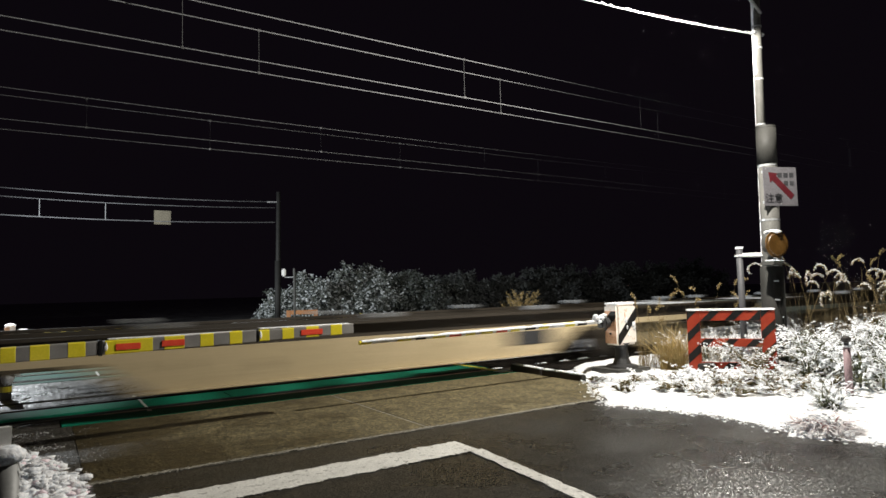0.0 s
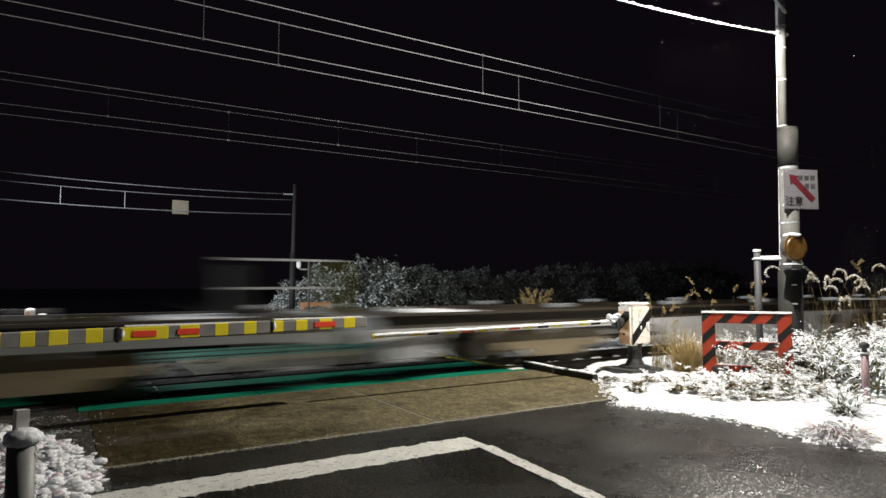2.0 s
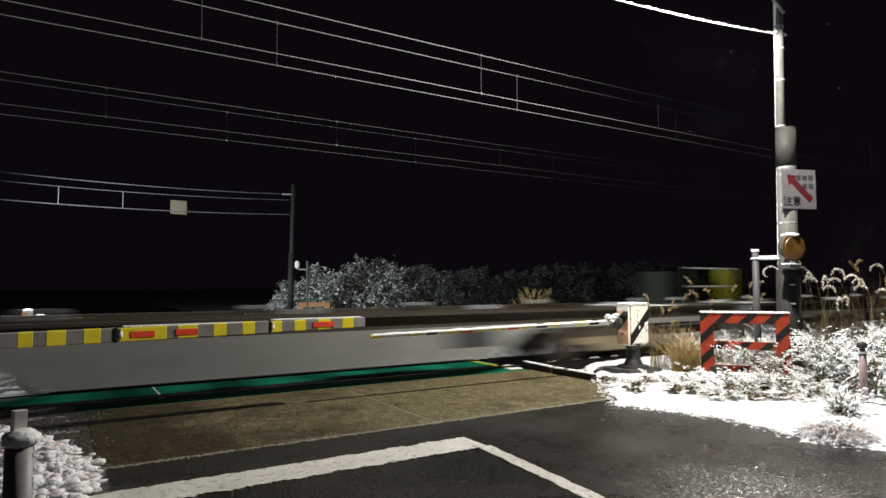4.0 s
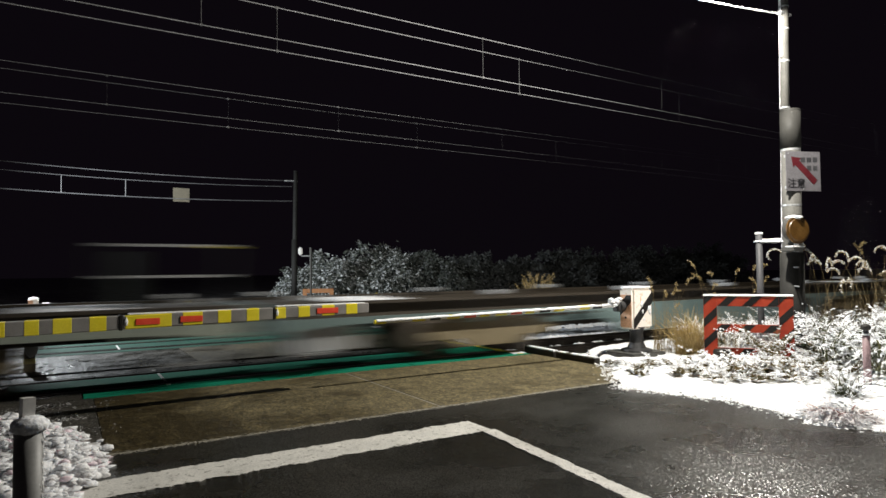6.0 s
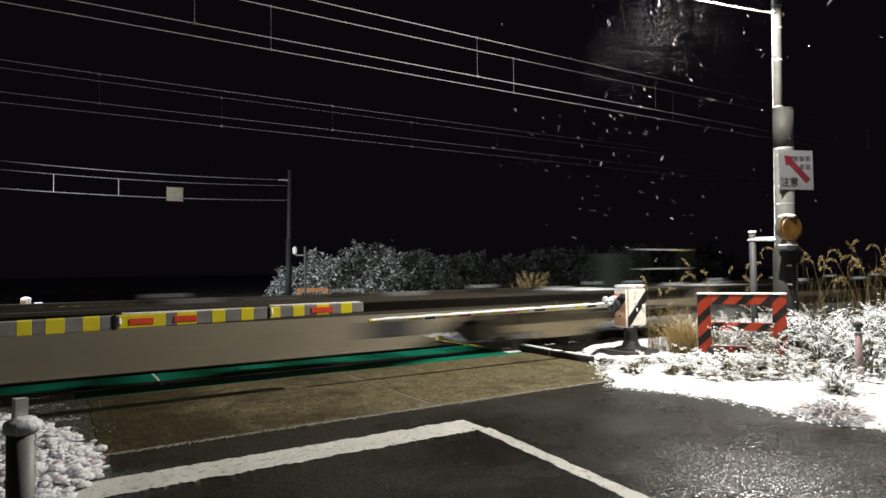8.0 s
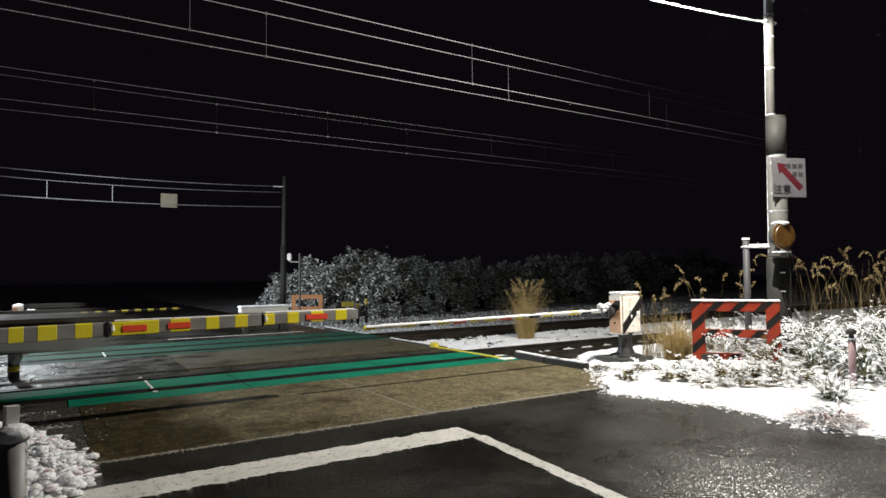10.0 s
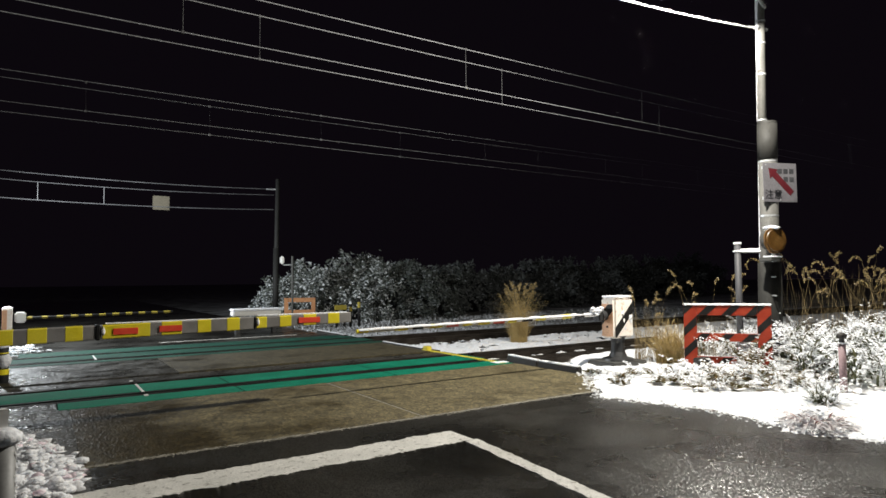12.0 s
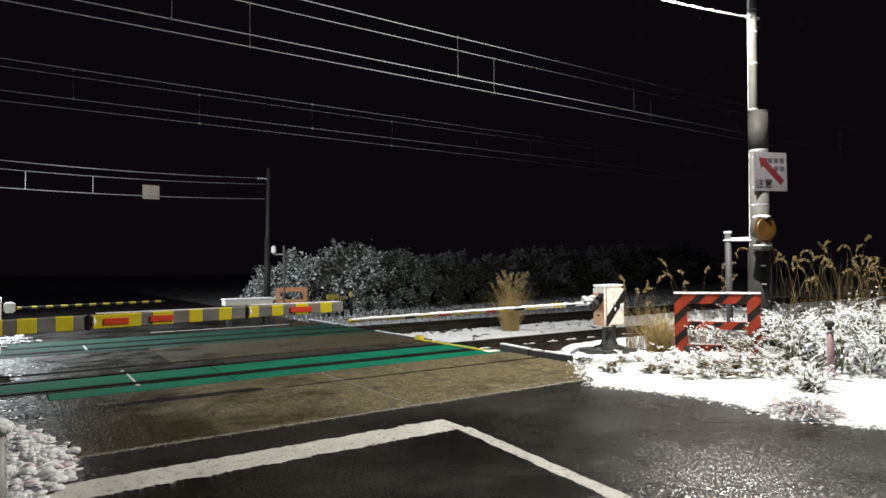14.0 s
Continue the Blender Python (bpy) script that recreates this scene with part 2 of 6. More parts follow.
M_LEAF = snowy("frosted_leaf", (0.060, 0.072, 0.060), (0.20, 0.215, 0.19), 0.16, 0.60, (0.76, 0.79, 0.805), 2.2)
# shaded copy of the frosted leaf: weaker light put into leaf and snow colour
M_LEAF_SHADE = snowy("shaded_frosted_leaf", (0.055, 0.066, 0.056), (0.13, 0.14, 0.125), 0.40, 1.0, (0.40, 0.42, 0.435), 2.2)
# distant leaf: dimness far from the lamps put into grey leaf and snow tones
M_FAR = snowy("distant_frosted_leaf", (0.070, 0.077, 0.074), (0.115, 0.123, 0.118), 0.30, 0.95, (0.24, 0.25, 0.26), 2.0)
M_WEED = snowy("half_snowed_weed", (0.060, 0.066, 0.026), (0.20, 0.140, 0.058), 0.20, 0.46, big=5.0)
# darker yellow for the far bands, posts and bars
M_DIMYELLOW = material("dim_yellow_paint", (0.30, 0.235, 0.02), (0.40, 0.32, 0.04), (0.45, 0.6), 5.0, 60.0, 0.1)
M_TUSSOCK = snowy("frosted_tussock_blade", (0.20, 0.09, 0.08), (0.60, 0.46, 0.44), 0.0, 0.08, (0.90, 0.88, 0.89), 6.0, 0.45)
M_RUST = material("rusty_orange_paint", (0.30, 0.13, 0.05), (0.42, 0.20, 0.085), (0.5, 0.7), 5.0, 60.0, 0.2)
M_DECK = material("rusty_deck_steel", (0.016, 0.012, 0.008), (0.045, 0.033, 0.020), (0.55, 0.75), 2.0, 40.0, 0.3)
M_BARK = material("dark_bark", (0.035, 0.028, 0.022), (0.075, 0.06, 0.045), (0.7, 0.9), 6.0, 40.0, 0.5)
M_WHEEL = material("worn_wheel_steel", (0.07, 0.058, 0.048), (0.15, 0.125, 0.10), (0.35, 0.55), 6.0, 60.0, 0.2, metal=0.5)
M_BOGIE = material("dusty_bogie_iron", (0.13, 0.105, 0.062), (0.22, 0.18, 0.11), (0.5, 0.7), 3.0, 50.0, 0.3)
M_BACKPLATE = material("weathered_plate_back", (0.065, 0.056, 0.038), (0.095, 0.082, 0.056), (0.5, 0.7), 4.0, 50.0, 0.1)


# ---- mesh helpers ----
def thing(name, at, label, category, group="", kind=""):
    ob = new(name)
    ob.empty_display_size = 0.2
    ob.location = at
    return tagged(ob, label, category, group, kind)


def link(name, bm, mat, smooth=False):
    me = bpy.data.meshes.new(name)
    bm.normal_update()
    bm.to_mesh(me)
    bm.free()
    me.materials.append(mat)
    if smooth:
        for p in me.polygons:
            p.use_smooth = True
    return new(name, me)


def part(name, bm, mat, parent, label="", smooth=False):
    ob = link(name, bm, mat, smooth)
    ob.parent = parent
    return tagged(ob, label)


def slab(name, bm, mat, label, category, smooth=False):
    return tagged(link(name, bm, mat, smooth), label, category, "", "structure")


def box(x0, x1, y0, y1, z0, z1, bevel=0.0, bm=None, turn=None):
    bm = bm or bmesh.new()
    made = bmesh.ops.create_cube(bm, size=1.0)["verts"]
    m = Matrix.Translation(((x0 + x1) / 2, (y0 + y1) / 2, (z0 + z1) / 2)) @ Matrix.Diagonal((x1 - x0, y1 - y0, z1 - z0, 1))
    bmesh.ops.transform(bm, matrix=(turn @ m) if turn else m, verts=made)
    if bevel:
        edges = list({e for v in made for e in v.link_edges})
        bmesh.ops.bevel(bm, geom=edges, offset=bevel, segments=2, affect="EDGES", clamp_overlap=True)
    return bm


def rod(a, b, r0, r1=None, seg=14, bm=None):
    bm = bm or bmesh.new()
    a, b = Vector(a), Vector(b)
    r1 = r0 if r1 is None else r1
    turn = (b - a).to_track_quat("Z", "Y").to_matrix().to_4x4()
    bmesh.ops.create_cone(bm, cap_ends=True, segments=seg, radius1=r0, radius2=r1, depth=(b - a).length,
                          matrix=Matrix.Translation((a + b) / 2) @ turn)
    return bm


def tube(points, r0, r1=None, seg=6, bm=None):
    """One connected tube along a line of points."""
    bm = bm or bmesh.new()
    r1 = r0 if r1 is None else r1
    pts, rings = [Vector(p) for p in points], []
    for i, p in enumerate(pts):
        d = (pts[min(i + 1, len(pts) - 1)] - pts[max(i - 1, 0)]).normalized()
        side = d.cross(Vector((0, 0, 1)) if abs(d.z) < 0.9 else Vector((1, 0, 0))).normalized()
        up = side.cross(d)
        r = r0 + (r1 - r0) * i / (len(pts) - 1)
        rings.append([bm.verts.new(p + r * (side * math.cos(a) + up * math.sin(a))) for a in (6.28319 * k / seg for k in range(seg))])
    for a, b in zip(rings, rings[1:]):
        for k in range(seg):
            j = (k + 1) % seg
            bm.faces.new((a[k], a[j], b[j], b[k]))
    bm.faces.new(rings[0][::-1])
    bm.faces.new(rings[-1])
    return bm


def ball(at, r, squash=(1, 1, 1), rough=0.0, bm=None, sub=2, seed=0):
    bm = bm or bmesh.new()
    made = bmesh.ops.create_icosphere(bm, subdivisions=sub, radius=1.0)["verts"]
    for v in made:
        k = 1 + rough * noise.noise(v.co * 2.3 + Vector((seed * 3.1, seed, 0)))
        v.co = Vector((v.co.x * r * squash[0] * k, v.co.y * r * squash[1] * k, v.co.z * r * squash[2] * k)) + Vector(at)
    return bm


def prism(points, axis_from, axis_to, axis="y", bm=None):
    """A flat outline of (u, z) pushed along y (u is x) or along x (u is y)."""
    bm = bm or bmesh.new()
    put = (lambda u, z, w: (u, w, z)) if axis == "y" else (lambda u, z, w: (w, u, z))
    a = [bm.verts.new(put(u, z, axis_from)) for u, z in points]
    b = [bm.verts.new(put(u, z, axis_to)) for u, z in points]
    bm.faces.new(a)
    bm.faces.new(b[::-1])
    for i in range(len(points)):
        j = (i + 1) % len(points)
        bm.faces.new((a[j], a[i], b[i], b[j]))
    bmesh.ops.recalc_face_normals(bm, faces=bm.faces)
    return bm


def from_arrays(name, verts, faces, mat, parent=None, smooth=False):
    me = bpy.data.meshes.new(name)
    me.from_pydata(verts, [], faces)
    me.materials.append(mat)
    if smooth:
        me.polygons.foreach_set("use_smooth", [True] * len(me.polygons))
    ob = new(name, me)
    if parent:
        ob.parent = parent
    return ob


def blades(rng, bases, length, lean, bend, width, seg=4):
    """Tapered, drooping strips: one from each base point; ranges as (low, high)."""
    n = len(bases)
    az, L = rng.uniform(0, 2 * np.pi, n), rng.uniform(*length, n)
    th0, c, w = rng.uniform(*lean, n), rng.uniform(*bend, n), rng.uniform(*width, n)
    d = np.stack([np.cos(az), np.sin(az), 0 * az], 1)
    s = np.stack([-np.sin(az), np.cos(az), 0 * az], 1)
    tw = rng.uniform(-0.7, 0.7, n)
    side = s * np.cos(tw)[:, None] + np.array([0, 0, 1.0]) * np.sin(tw)[:, None]
    p, verts = np.array(bases, float), []
    for k in range(seg + 1):
        t = k / seg
        wk = (w * (1 - 0.85 * t))[:, None] / 2
        verts += [p - side * wk, p + side * wk]
        th = th0 + c * t
        step = (L / seg)[:, None]
        p = p + step * (d * np.sin(th)[:, None] + np.array([0, 0, 1.0]) * np.cos(th)[:, None])
    v = np.stack(verts, 1)                       # n, 2(seg+1), 3
    m = 2 * (seg + 1)
    idx = np.arange(n)[:, None] * m
    faces = []
    for k in range(seg):
        q = 2 * k
        faces.append(np.concatenate([idx + q, idx + q + 1, idx + q + 3, idx + q + 2], 1))
    return v.reshape(-1, 3), np.concatenate(faces, 0)


def leaves(rng, centres, size, flat=0.5):
    """Small folded diamond leaves at the given points, turned at random."""
    n = len(centres)
    c = np.array(centres, float)
    a = rng.normal(size=(n, 3))
    a[:, 2] *= flat
    a /= np.linalg.norm(a, axis=1)[:, None]
    b = rng.normal(size=(n, 3))
    b -= (b * a).sum(1)[:, None] * a
    b /= np.linalg.norm(b, axis=1)[:, None]
    nrm = np.cross(a, b)
    L = rng.uniform(*size, n)[:, None]
    v = np.stack([c, c + a * L * 0.5 + b * L * 0.28 + nrm * L * 0.1, c + a * L, c + a * L * 0.5 - b * L * 0.28 + nrm * L * 0.1], 1)
    i = np.arange(n)[:, None] * 4
    return v.reshape(-1, 3), np.concatenate([np.concatenate([i, i + 1, i + 2], 1), np.concatenate([i, i + 2, i + 3], 1)], 0)


def lumps(rng, centres, size):
    """Low flattened knobs of snow."""
    tmp = bmesh.new()
    bmesh.ops.create_icosphere(tmp, subdivisions=1, radius=1.0)
    tmp.verts.ensure_lookup_table()
    tmp.verts.index_update()
    sv = np.array([v.co[:] for v in tmp.verts])
    sf = np.array([[v.index for v in f.verts] for f in tmp.faces])
    tmp.free()
    n = len(centres)
    r = rng.uniform(*size, n)
    k = rng.uniform(0.6, 1.3, (n, len(sv), 1))
    sq = np.stack([rng.uniform(0.7, 1.5, n), rng.uniform(0.7, 1.5, n), rng.uniform(0.35, 0.7, n)], 1)
    v = np.array(centres)[:, None, :] + sv[None] * k * r[:, None, None] * sq[:, None, :]
    f = sf[None] + (np.arange(n) * len(sv))[:, None, None]
    return v.reshape(-1, 3), f.reshape(-1, 3)


def surface(name, x0, x1, y0, y1, step, height, mat, label, category, keep=None):
    """A sheet of small squares with its height given by a function; squares outside keep() are left out."""
    nx, ny = int((x1 - x0) / step), int((y1 - y0) / step)
    verts, index, faces = [], {}, []
    for j in range(ny + 1):
        for i in range(nx + 1):
            x, y = x0 + i * step, y0 + j * step
            index[i, j] = len(verts)
            verts.append((x, y, height(x, y)))
    for j in range(ny):
        for i in range(nx):
            if keep is None or keep(x0 + (i + 0.5) * step, y0 + (j + 0.5) * step):
                faces.append((index[i, j], index[i + 1, j], index[i + 1, j + 1], index[i, j + 1]))
    used = sorted({v for f in faces for v in f})
    back = {v: k for k, v in enumerate(used)}
    ob = from_arrays(name, [verts[v] for v in used], [tuple(back[v] for v in f) for f in faces], mat, smooth=True)
    return tagged(ob, label, category, "", "structure")


def wob(x, y, s=1.0, seed=0.0):
    return noise.noise(Vector((x * s, y * s, seed)))


# ---- ground, road and tracks ----
slab("ground", box(-250, 400, -60, 450, -0.60, -0.24), M_FIELD, "snow-dusted field of short grass and earth", "ground")
slab("road_near", box(-1.2, 6.25, -14, 5.70, -0.24, 0.0), M_ASPHALT, "wet dark asphalt road before the crossing", "road")
slab("road_between_tracks", box(-2.2, 1.90, 10.84, 13.10, -0.24, 0.0), M_MID, "wet worn asphalt between the two tracks", "road")
slab("road_between_tracks_brown", box(1.915, 6.95, 10.84, 13.10, -0.24, 0.003), M_APRON_OLD, "brown damp concrete between the two tracks", "road")
slab("road_far", box(-2.2, 6.6, 15.60, 60, -0.24, -0.004), M_ASPHALT, "wet asphalt road beyond the crossing", "road")

apron = thing("crossing_apron", (0, 0, 0), "worn brown concrete slabs of the level crossing", "crossing", kind="structure")
for xa, xb, mat in ((-2.2, 0.298, M_MID), (0.302, 3.446, M_APRON), (3.470, 6.92, M_APRON)):
    part("concrete_panel", box(xa, xb, 5.715, 8.40, -0.24, 0.004, 0.004), mat, apron)
part("joint_sealant", box(3.447, 3.469, 5.72, 8.39, -0.24, 0.001), M_GRIT, apron, "pale gritty joint between two slabs")
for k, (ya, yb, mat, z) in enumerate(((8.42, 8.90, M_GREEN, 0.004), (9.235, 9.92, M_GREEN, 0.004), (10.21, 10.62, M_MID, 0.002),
                                      (13.12, 13.43, M_GREEN_DULL, 0.004), (13.755, 14.48, M_GREEN_DULL, 0.004), (14.77, 15.58, M_GREEN_DULL, 0.003))):
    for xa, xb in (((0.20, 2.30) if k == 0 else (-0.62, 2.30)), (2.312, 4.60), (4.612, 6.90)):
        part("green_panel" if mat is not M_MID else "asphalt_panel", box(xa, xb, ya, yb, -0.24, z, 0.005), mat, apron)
    part("side_panel", box(-2.2, 0.19 if k == 0 else -0.63, ya, yb, -0.24, z - 0.002, 0.005), M_MID, apron)

# black strips put the dark of the rail grooves into colour
for ya, yb in ((8.902, 8.94), (9.19, 9.233), (9.922, 9.96), (10.16, 10.208), (13.432, 13.47), (13.70, 13.753), (14.482, 14.52), (14.72, 14.768)):
    part("edge_strip", box(-2.2, 6.90, ya, yb, -0.24, -0.001, 0.003), M_GAP_BLACK, apron, "flush black strip that widens the dark groove beside the rail")
part("joint_filler", box(-2.2, 6.94, 10.63, 10.835, -0.24, -0.035), M_GAP_BLACK, apron, "sunken black joint")

TRACKS = (9.57, 14.11)
for k, y in enumerate(TRACKS):
    bed = thing(f"track_{k + 1}", (0, y, 0), "railway track of worn steel rails on snowy ballast", "track", kind="structure")
    for sgn in (-1, 1):
        c = sgn * 0.566
        prof = [(c - 0.063, -0.20), (c + 0.063, -0.20), (c + 0.063, -0.185), (c + 0.012, -0.165), (c + 0.012, -0.052), (c + 0.032, -0.040),
                (c + 0.030, 0.0), (c - 0.030, 0.0), (c - 0.032, -0.040), (c - 0.012, -0.052), (c - 0.012, -0.165), (c - 0.063, -0.185)]
        part("rail", prism(prof, -120, 320, "x"), M_RAIL, bed)
    part("gap_filler", box(-2.2, 6.95, -0.62, -0.40, -0.24, -0.11), M_GAP_BLACK, bed)
    part("gap_filler", box(-2.2, 6.95, 0.40, 0.62, -0.24, -0.11), M_GAP_BLACK, bed)
    tie = box(-0.11, 0.11, -1.0, 1.0, -0.30, -0.19, 0.008)
    first = part("sleeper", tie, M_KERB, bed)
    for i in range(1, 70):
        s = new("sleeper", first.data)
        s.parent, s.location = bed, (7.3 + i * 0.62, 0, 0)
    first.location = (7.3, 0, 0)


def ballast_height(x, y):
    z = -0.235 + 0.03 * wob(x, y, 9.0, 2.0)
    for c in TRACKS:
        d = abs(y - c)
        if d < 1.9:
            z += 0.03 * min(1.0, (1.9 - d) / 0.5)
    return z


surface("ballast_bed", 6.95, 46, 8.3, 18, 0.10, ballast_height, M_BALLAST, "dark ballast stones half covered by snow", "ballast")
surface("ballast_bed_left", -14, -2.2, 7.6, 18, 0.12, ballast_height, M_BALLAST, "dark ballast stones half covered by snow", "ballast")

# paint on the road


def ragged(x0, x1, y0, y1, z, step=0.02, amount=0.02, seed=1.0, mat=M_LINE, name="stop_line", label="", tilt=0.0):
    """A painted stripe with worn, uneven edges."""
    bm = bmesh.new()
    along_x = (x1 - x0) > (y1 - y0)
    n = int(((x1 - x0) if along_x else (y1 - y0)) / step)
    rows = []
    for i in range(n + 1):
        t = i / n
        if along_x:
            x = x0 + (x1 - x0) * t
            a, b = y0 + amount * wob(x, 0, 6, seed) + amount * 0.6 * wob(x, 3, 25, seed), y1 + amount * wob(x, 9, 6, seed) + amount * 0.6 * wob(x, 5, 25, seed)
            rows.append([bm.verts.new((x, v, zz)) for v, zz in ((a, z - 0.02), (a, z), (b, z), (b, z - 0.02))])
        else:
            y = y0 + (y1 - y0) * t
            a, b = x0 + amount * wob(y, 0, 6, seed) + amount * 0.6 * wob(y, 3, 25, seed), x1 + amount * wob(y, 9, 6, seed) + amount * 0.6 * wob(y, 5, 25, seed)
            rows.append([bm.verts.new((v + tilt * (y - y1), y, zz)) for v, zz in ((b, z - 0.02), (b, z), (a, z), (a, z - 0.02))])
    for r, q in zip(rows, rows[1:]):
        for k in range(3):
            bm.faces.new((r[k], q[k], q[k + 1], r[k + 1]))
    bmesh.ops.recalc_face_normals(bm, faces=bm.faces)
    return slab(name, bm, mat, label, "road marking")


ragged(0.10, 3.33, 4.64, 5.03, 0.005, step=0.015, amount=0.042, name="stop_line", label="broad white painted stop line, worn at its edges")
ragged(3.235, 3.365, -10, 4.645, 0.005, tilt=0.10, name="centre_line", label="white painted centre line, worn at its edges", seed=4.0)
ragged(6.70, 6.80, 8.50, 11.3, 0.010, name="edge_line", label="yellow painted edge line of the crossing", mat=M_YLINE, seed=7.0, amount=0.012)
ragged(6.62, 6.92, 8.55, 8.72, 0.012, name="snow_trace", label="thin trace of snow at the end of the edge line", mat=M_SNOW, seed=8.0, amount=0.05)
for x, y in ((1.16, 9.30), (0.90, 13.7)):
    ragged(x, x + 0.032, y - (0.16 if y < 10 else 0.2), y + 0.62, 0.009, name="joint_mark", label="short white painted mark across the green panel", mat=M_WHITE, seed=x, amount=0.008)
for x, y in ((1.15, 8.80), (1.13, 10.2)):
    ragged(x, x + 0.05, y, y + 0.12, 0.009, name="joint_mark", label="short white painted mark beside the rail", seed=y, amount=0.008)

yb = thing("kerb_end_block", (6.74, 11.02, 0.0), "yellow painted end block of a kerb", "kerb")
part("block", box(-0.06, 0.07, -0.08, 0.08, -0.02, 0.09, 0.015), M_YLINE, yb)
# kerb timbers at the side of the crossing, capped by snow
for x0, y0, x1, y1 in ((7.08, 8.75, 6.97, 7.84), (6.96, 7.80, 6.96, 6.90), (6.76, 13.0, 6.74, 11.15), (6.80, 17.2, 6.78, 15.2)):
    k = thing("kerb_timber", (x0, y0, 0), "dark tarred timber kerb with snow on its top", "kerb", "kerb timbers")
    d = Vector((x1 - x0, y1 - y0, 0))
    ang = math.atan2(d.y, d.x)
    t = Matrix.Rotation(ang, 4, "Z")
    w, cap, high = (0.055, 0.020, 0.095) if y0 < 10 else (0.04, 0.008, 0.035)
    part("beam", box(0, d.length, -w, w, -0.05, high, 0.012, turn=t), M_KERB, k)
    part("snow_cap", box(0.02, d.length - 0.03, -w * 0.8, w * 0.8, high - 0.003, high + cap, 0.003, turn=t), M_SNOW, k, "thin snow cap")


# ---- snow banks ----
def bank_edge(y):
    base = 6.10 + 0.25 * max(0.0, 2.9 - y) if y < 4.3 else 6.10 - 0.30 * min(1.0, y - 4.3) + 0.80 * max(0.0, y - 5.3)
    return base + 0.10 * wob(y, 1, 1.1, 3) + 0.09 * wob(y, 4, 4.0, 5) + 0.05 * wob(y, 2, 13.0, 5)


def bank_height(x, y):
    d = x - bank_edge(y)
    return -0.03 + 0.075 * min(1, max(0, d + 0.12) / 0.35) + 0.002 * max(0, d) + 0.025 * wob(x, y, 3.0, 1) + 0.014 * wob(x, y, 11.0, 1)


surface("snow_bank", 5.3, 16, -4, 8.3, 0.06, bank_height, M_SNOW, "fresh snow bank along the road side", "snow",
        keep=lambda x, y: x > bank_edge(y) - 0.10)


def left_edge(y):
    return 0.32 - 0.45 * abs(y - 5.6) ** 1.35 * 0.5 + 0.10 * wob(y, 2, 3.0, 9) + 0.05 * wob(y, 2, 11, 9)


surface("snow_bank_left", -2.2, 0.6, 3.6, 7.2, 0.04, lambda x, y: -0.03 + 0.16 * min(1, max(0, left_edge(y) - x) / 0.35) + 0.05 * wob(x, y, 6, 4) + 0.035 * wob(x, y, 15, 4),
        M_SNOW, "small heap of snow at the road side", "snow", keep=lambda x, y: x < left_edge(y))

rng = np.random.default_rng(5)


def scatter(n, x0, x1, y0, y1, keep):
    out = []
    while len(out) < n:
        x, y = rng.uniform(x0, x1), rng.uniform(y0, y1)
        if keep(x, y):
            out.append((x, y))
    return out


pts = scatter(260, -1.6, 0.45, 4.2, 6.9, lambda x, y: x < left_edge(y) - 0.02)
v, f = blades(rng, [(x, y, 0.07 + 0.05 * rng.random()) for x, y in pts], (0.05, 0.12), (0.8, 1.5), (0.2, 0.9), (0.010, 0.022), 4)
tagged(from_arrays("pink_shaded_plants", v, f, M_SNOW_PINK), "low plants under fresh snow at the road side, pink for shade", "plants", "", "stuff")
def heap_height(x, y):
    return -0.03 + 0.16 * min(1, max(0, left_edge(y) - x) / 0.35) + 0.05 * wob(x, y, 6, 4)


heap = [(x, y, heap_height(x, y) + 0.05 * rng.random() ** 2) for x, y in scatter(1900, -1.6, 0.5, 4.0, 6.9, lambda x, y: x < left_edge(y) + 0.01)]
v, f = lumps(rng, heap[260:], (0.024, 0.060))
tagged(from_arrays("snow_clumps", v, f, M_SNOW, smooth=True), "thick soft clumps of snow on the low plants", "snow", "", "stuff")
# pink clumps stand for shadowed snow in the heap
v, f = lumps(rng, heap[:260], (0.020, 0.048))
tagged(from_arrays("pink_snow_clumps", v, f, M_PINKSNOW, smooth=True), "snow clumps coloured pink for the shaded parts of the heap", "snow", "", "stuff")
v, f = lumps(rng, [(x, y, heap_height(x, y) + 0.05 + 0.03 * rng.random()) for x, y in scatter(500, -1.6, 0.4, 4.2, 6.9, lambda x, y: x < left_edge(y) - 0.02)], (0.010, 0.024))
tagged(from_arrays("snow_lumps", v, f, M_SNOW), "loose lumps of snow on the low plants", "snow", "", "stuff")


v, f = lumps(rng, [(bank_edge(y) + rng.normal(-0.06, 0.09), y, 0.01 + 0.02 * rng.random()) for y in rng.uniform(0.5, 7.2, 700)], (0.005, 0.020))
tagged(from_arrays("snow_bank_crumbs", v, f, M_SNOW), "crumbs of snow along the bank's edge", "snow", "", "stuff")
v, f = lumps(rng, [(x, 5.70 + rng.normal(0, 0.026), 0.003) for x in rng.uniform(-0.4, 6.0, 2600)], (0.003, 0.010))
tagged(from_arrays("grit", v, f, M_GRIT), "pale grit along the joint of slab and asphalt", "grit", "", "stuff")
ragged(2.45, 5.9, 16.42, 16.49, 0.002, name="far_stop_line", label="white painted stop line beyond the tracks", seed=12.0)
ragged(0.2, 6.0, 5.69, 5.715, 0.0055, step=0.03, amount=0.022, name="slab_edge", label="pale worn edge where slab meets asphalt", mat=M_GRIT, seed=15.0)
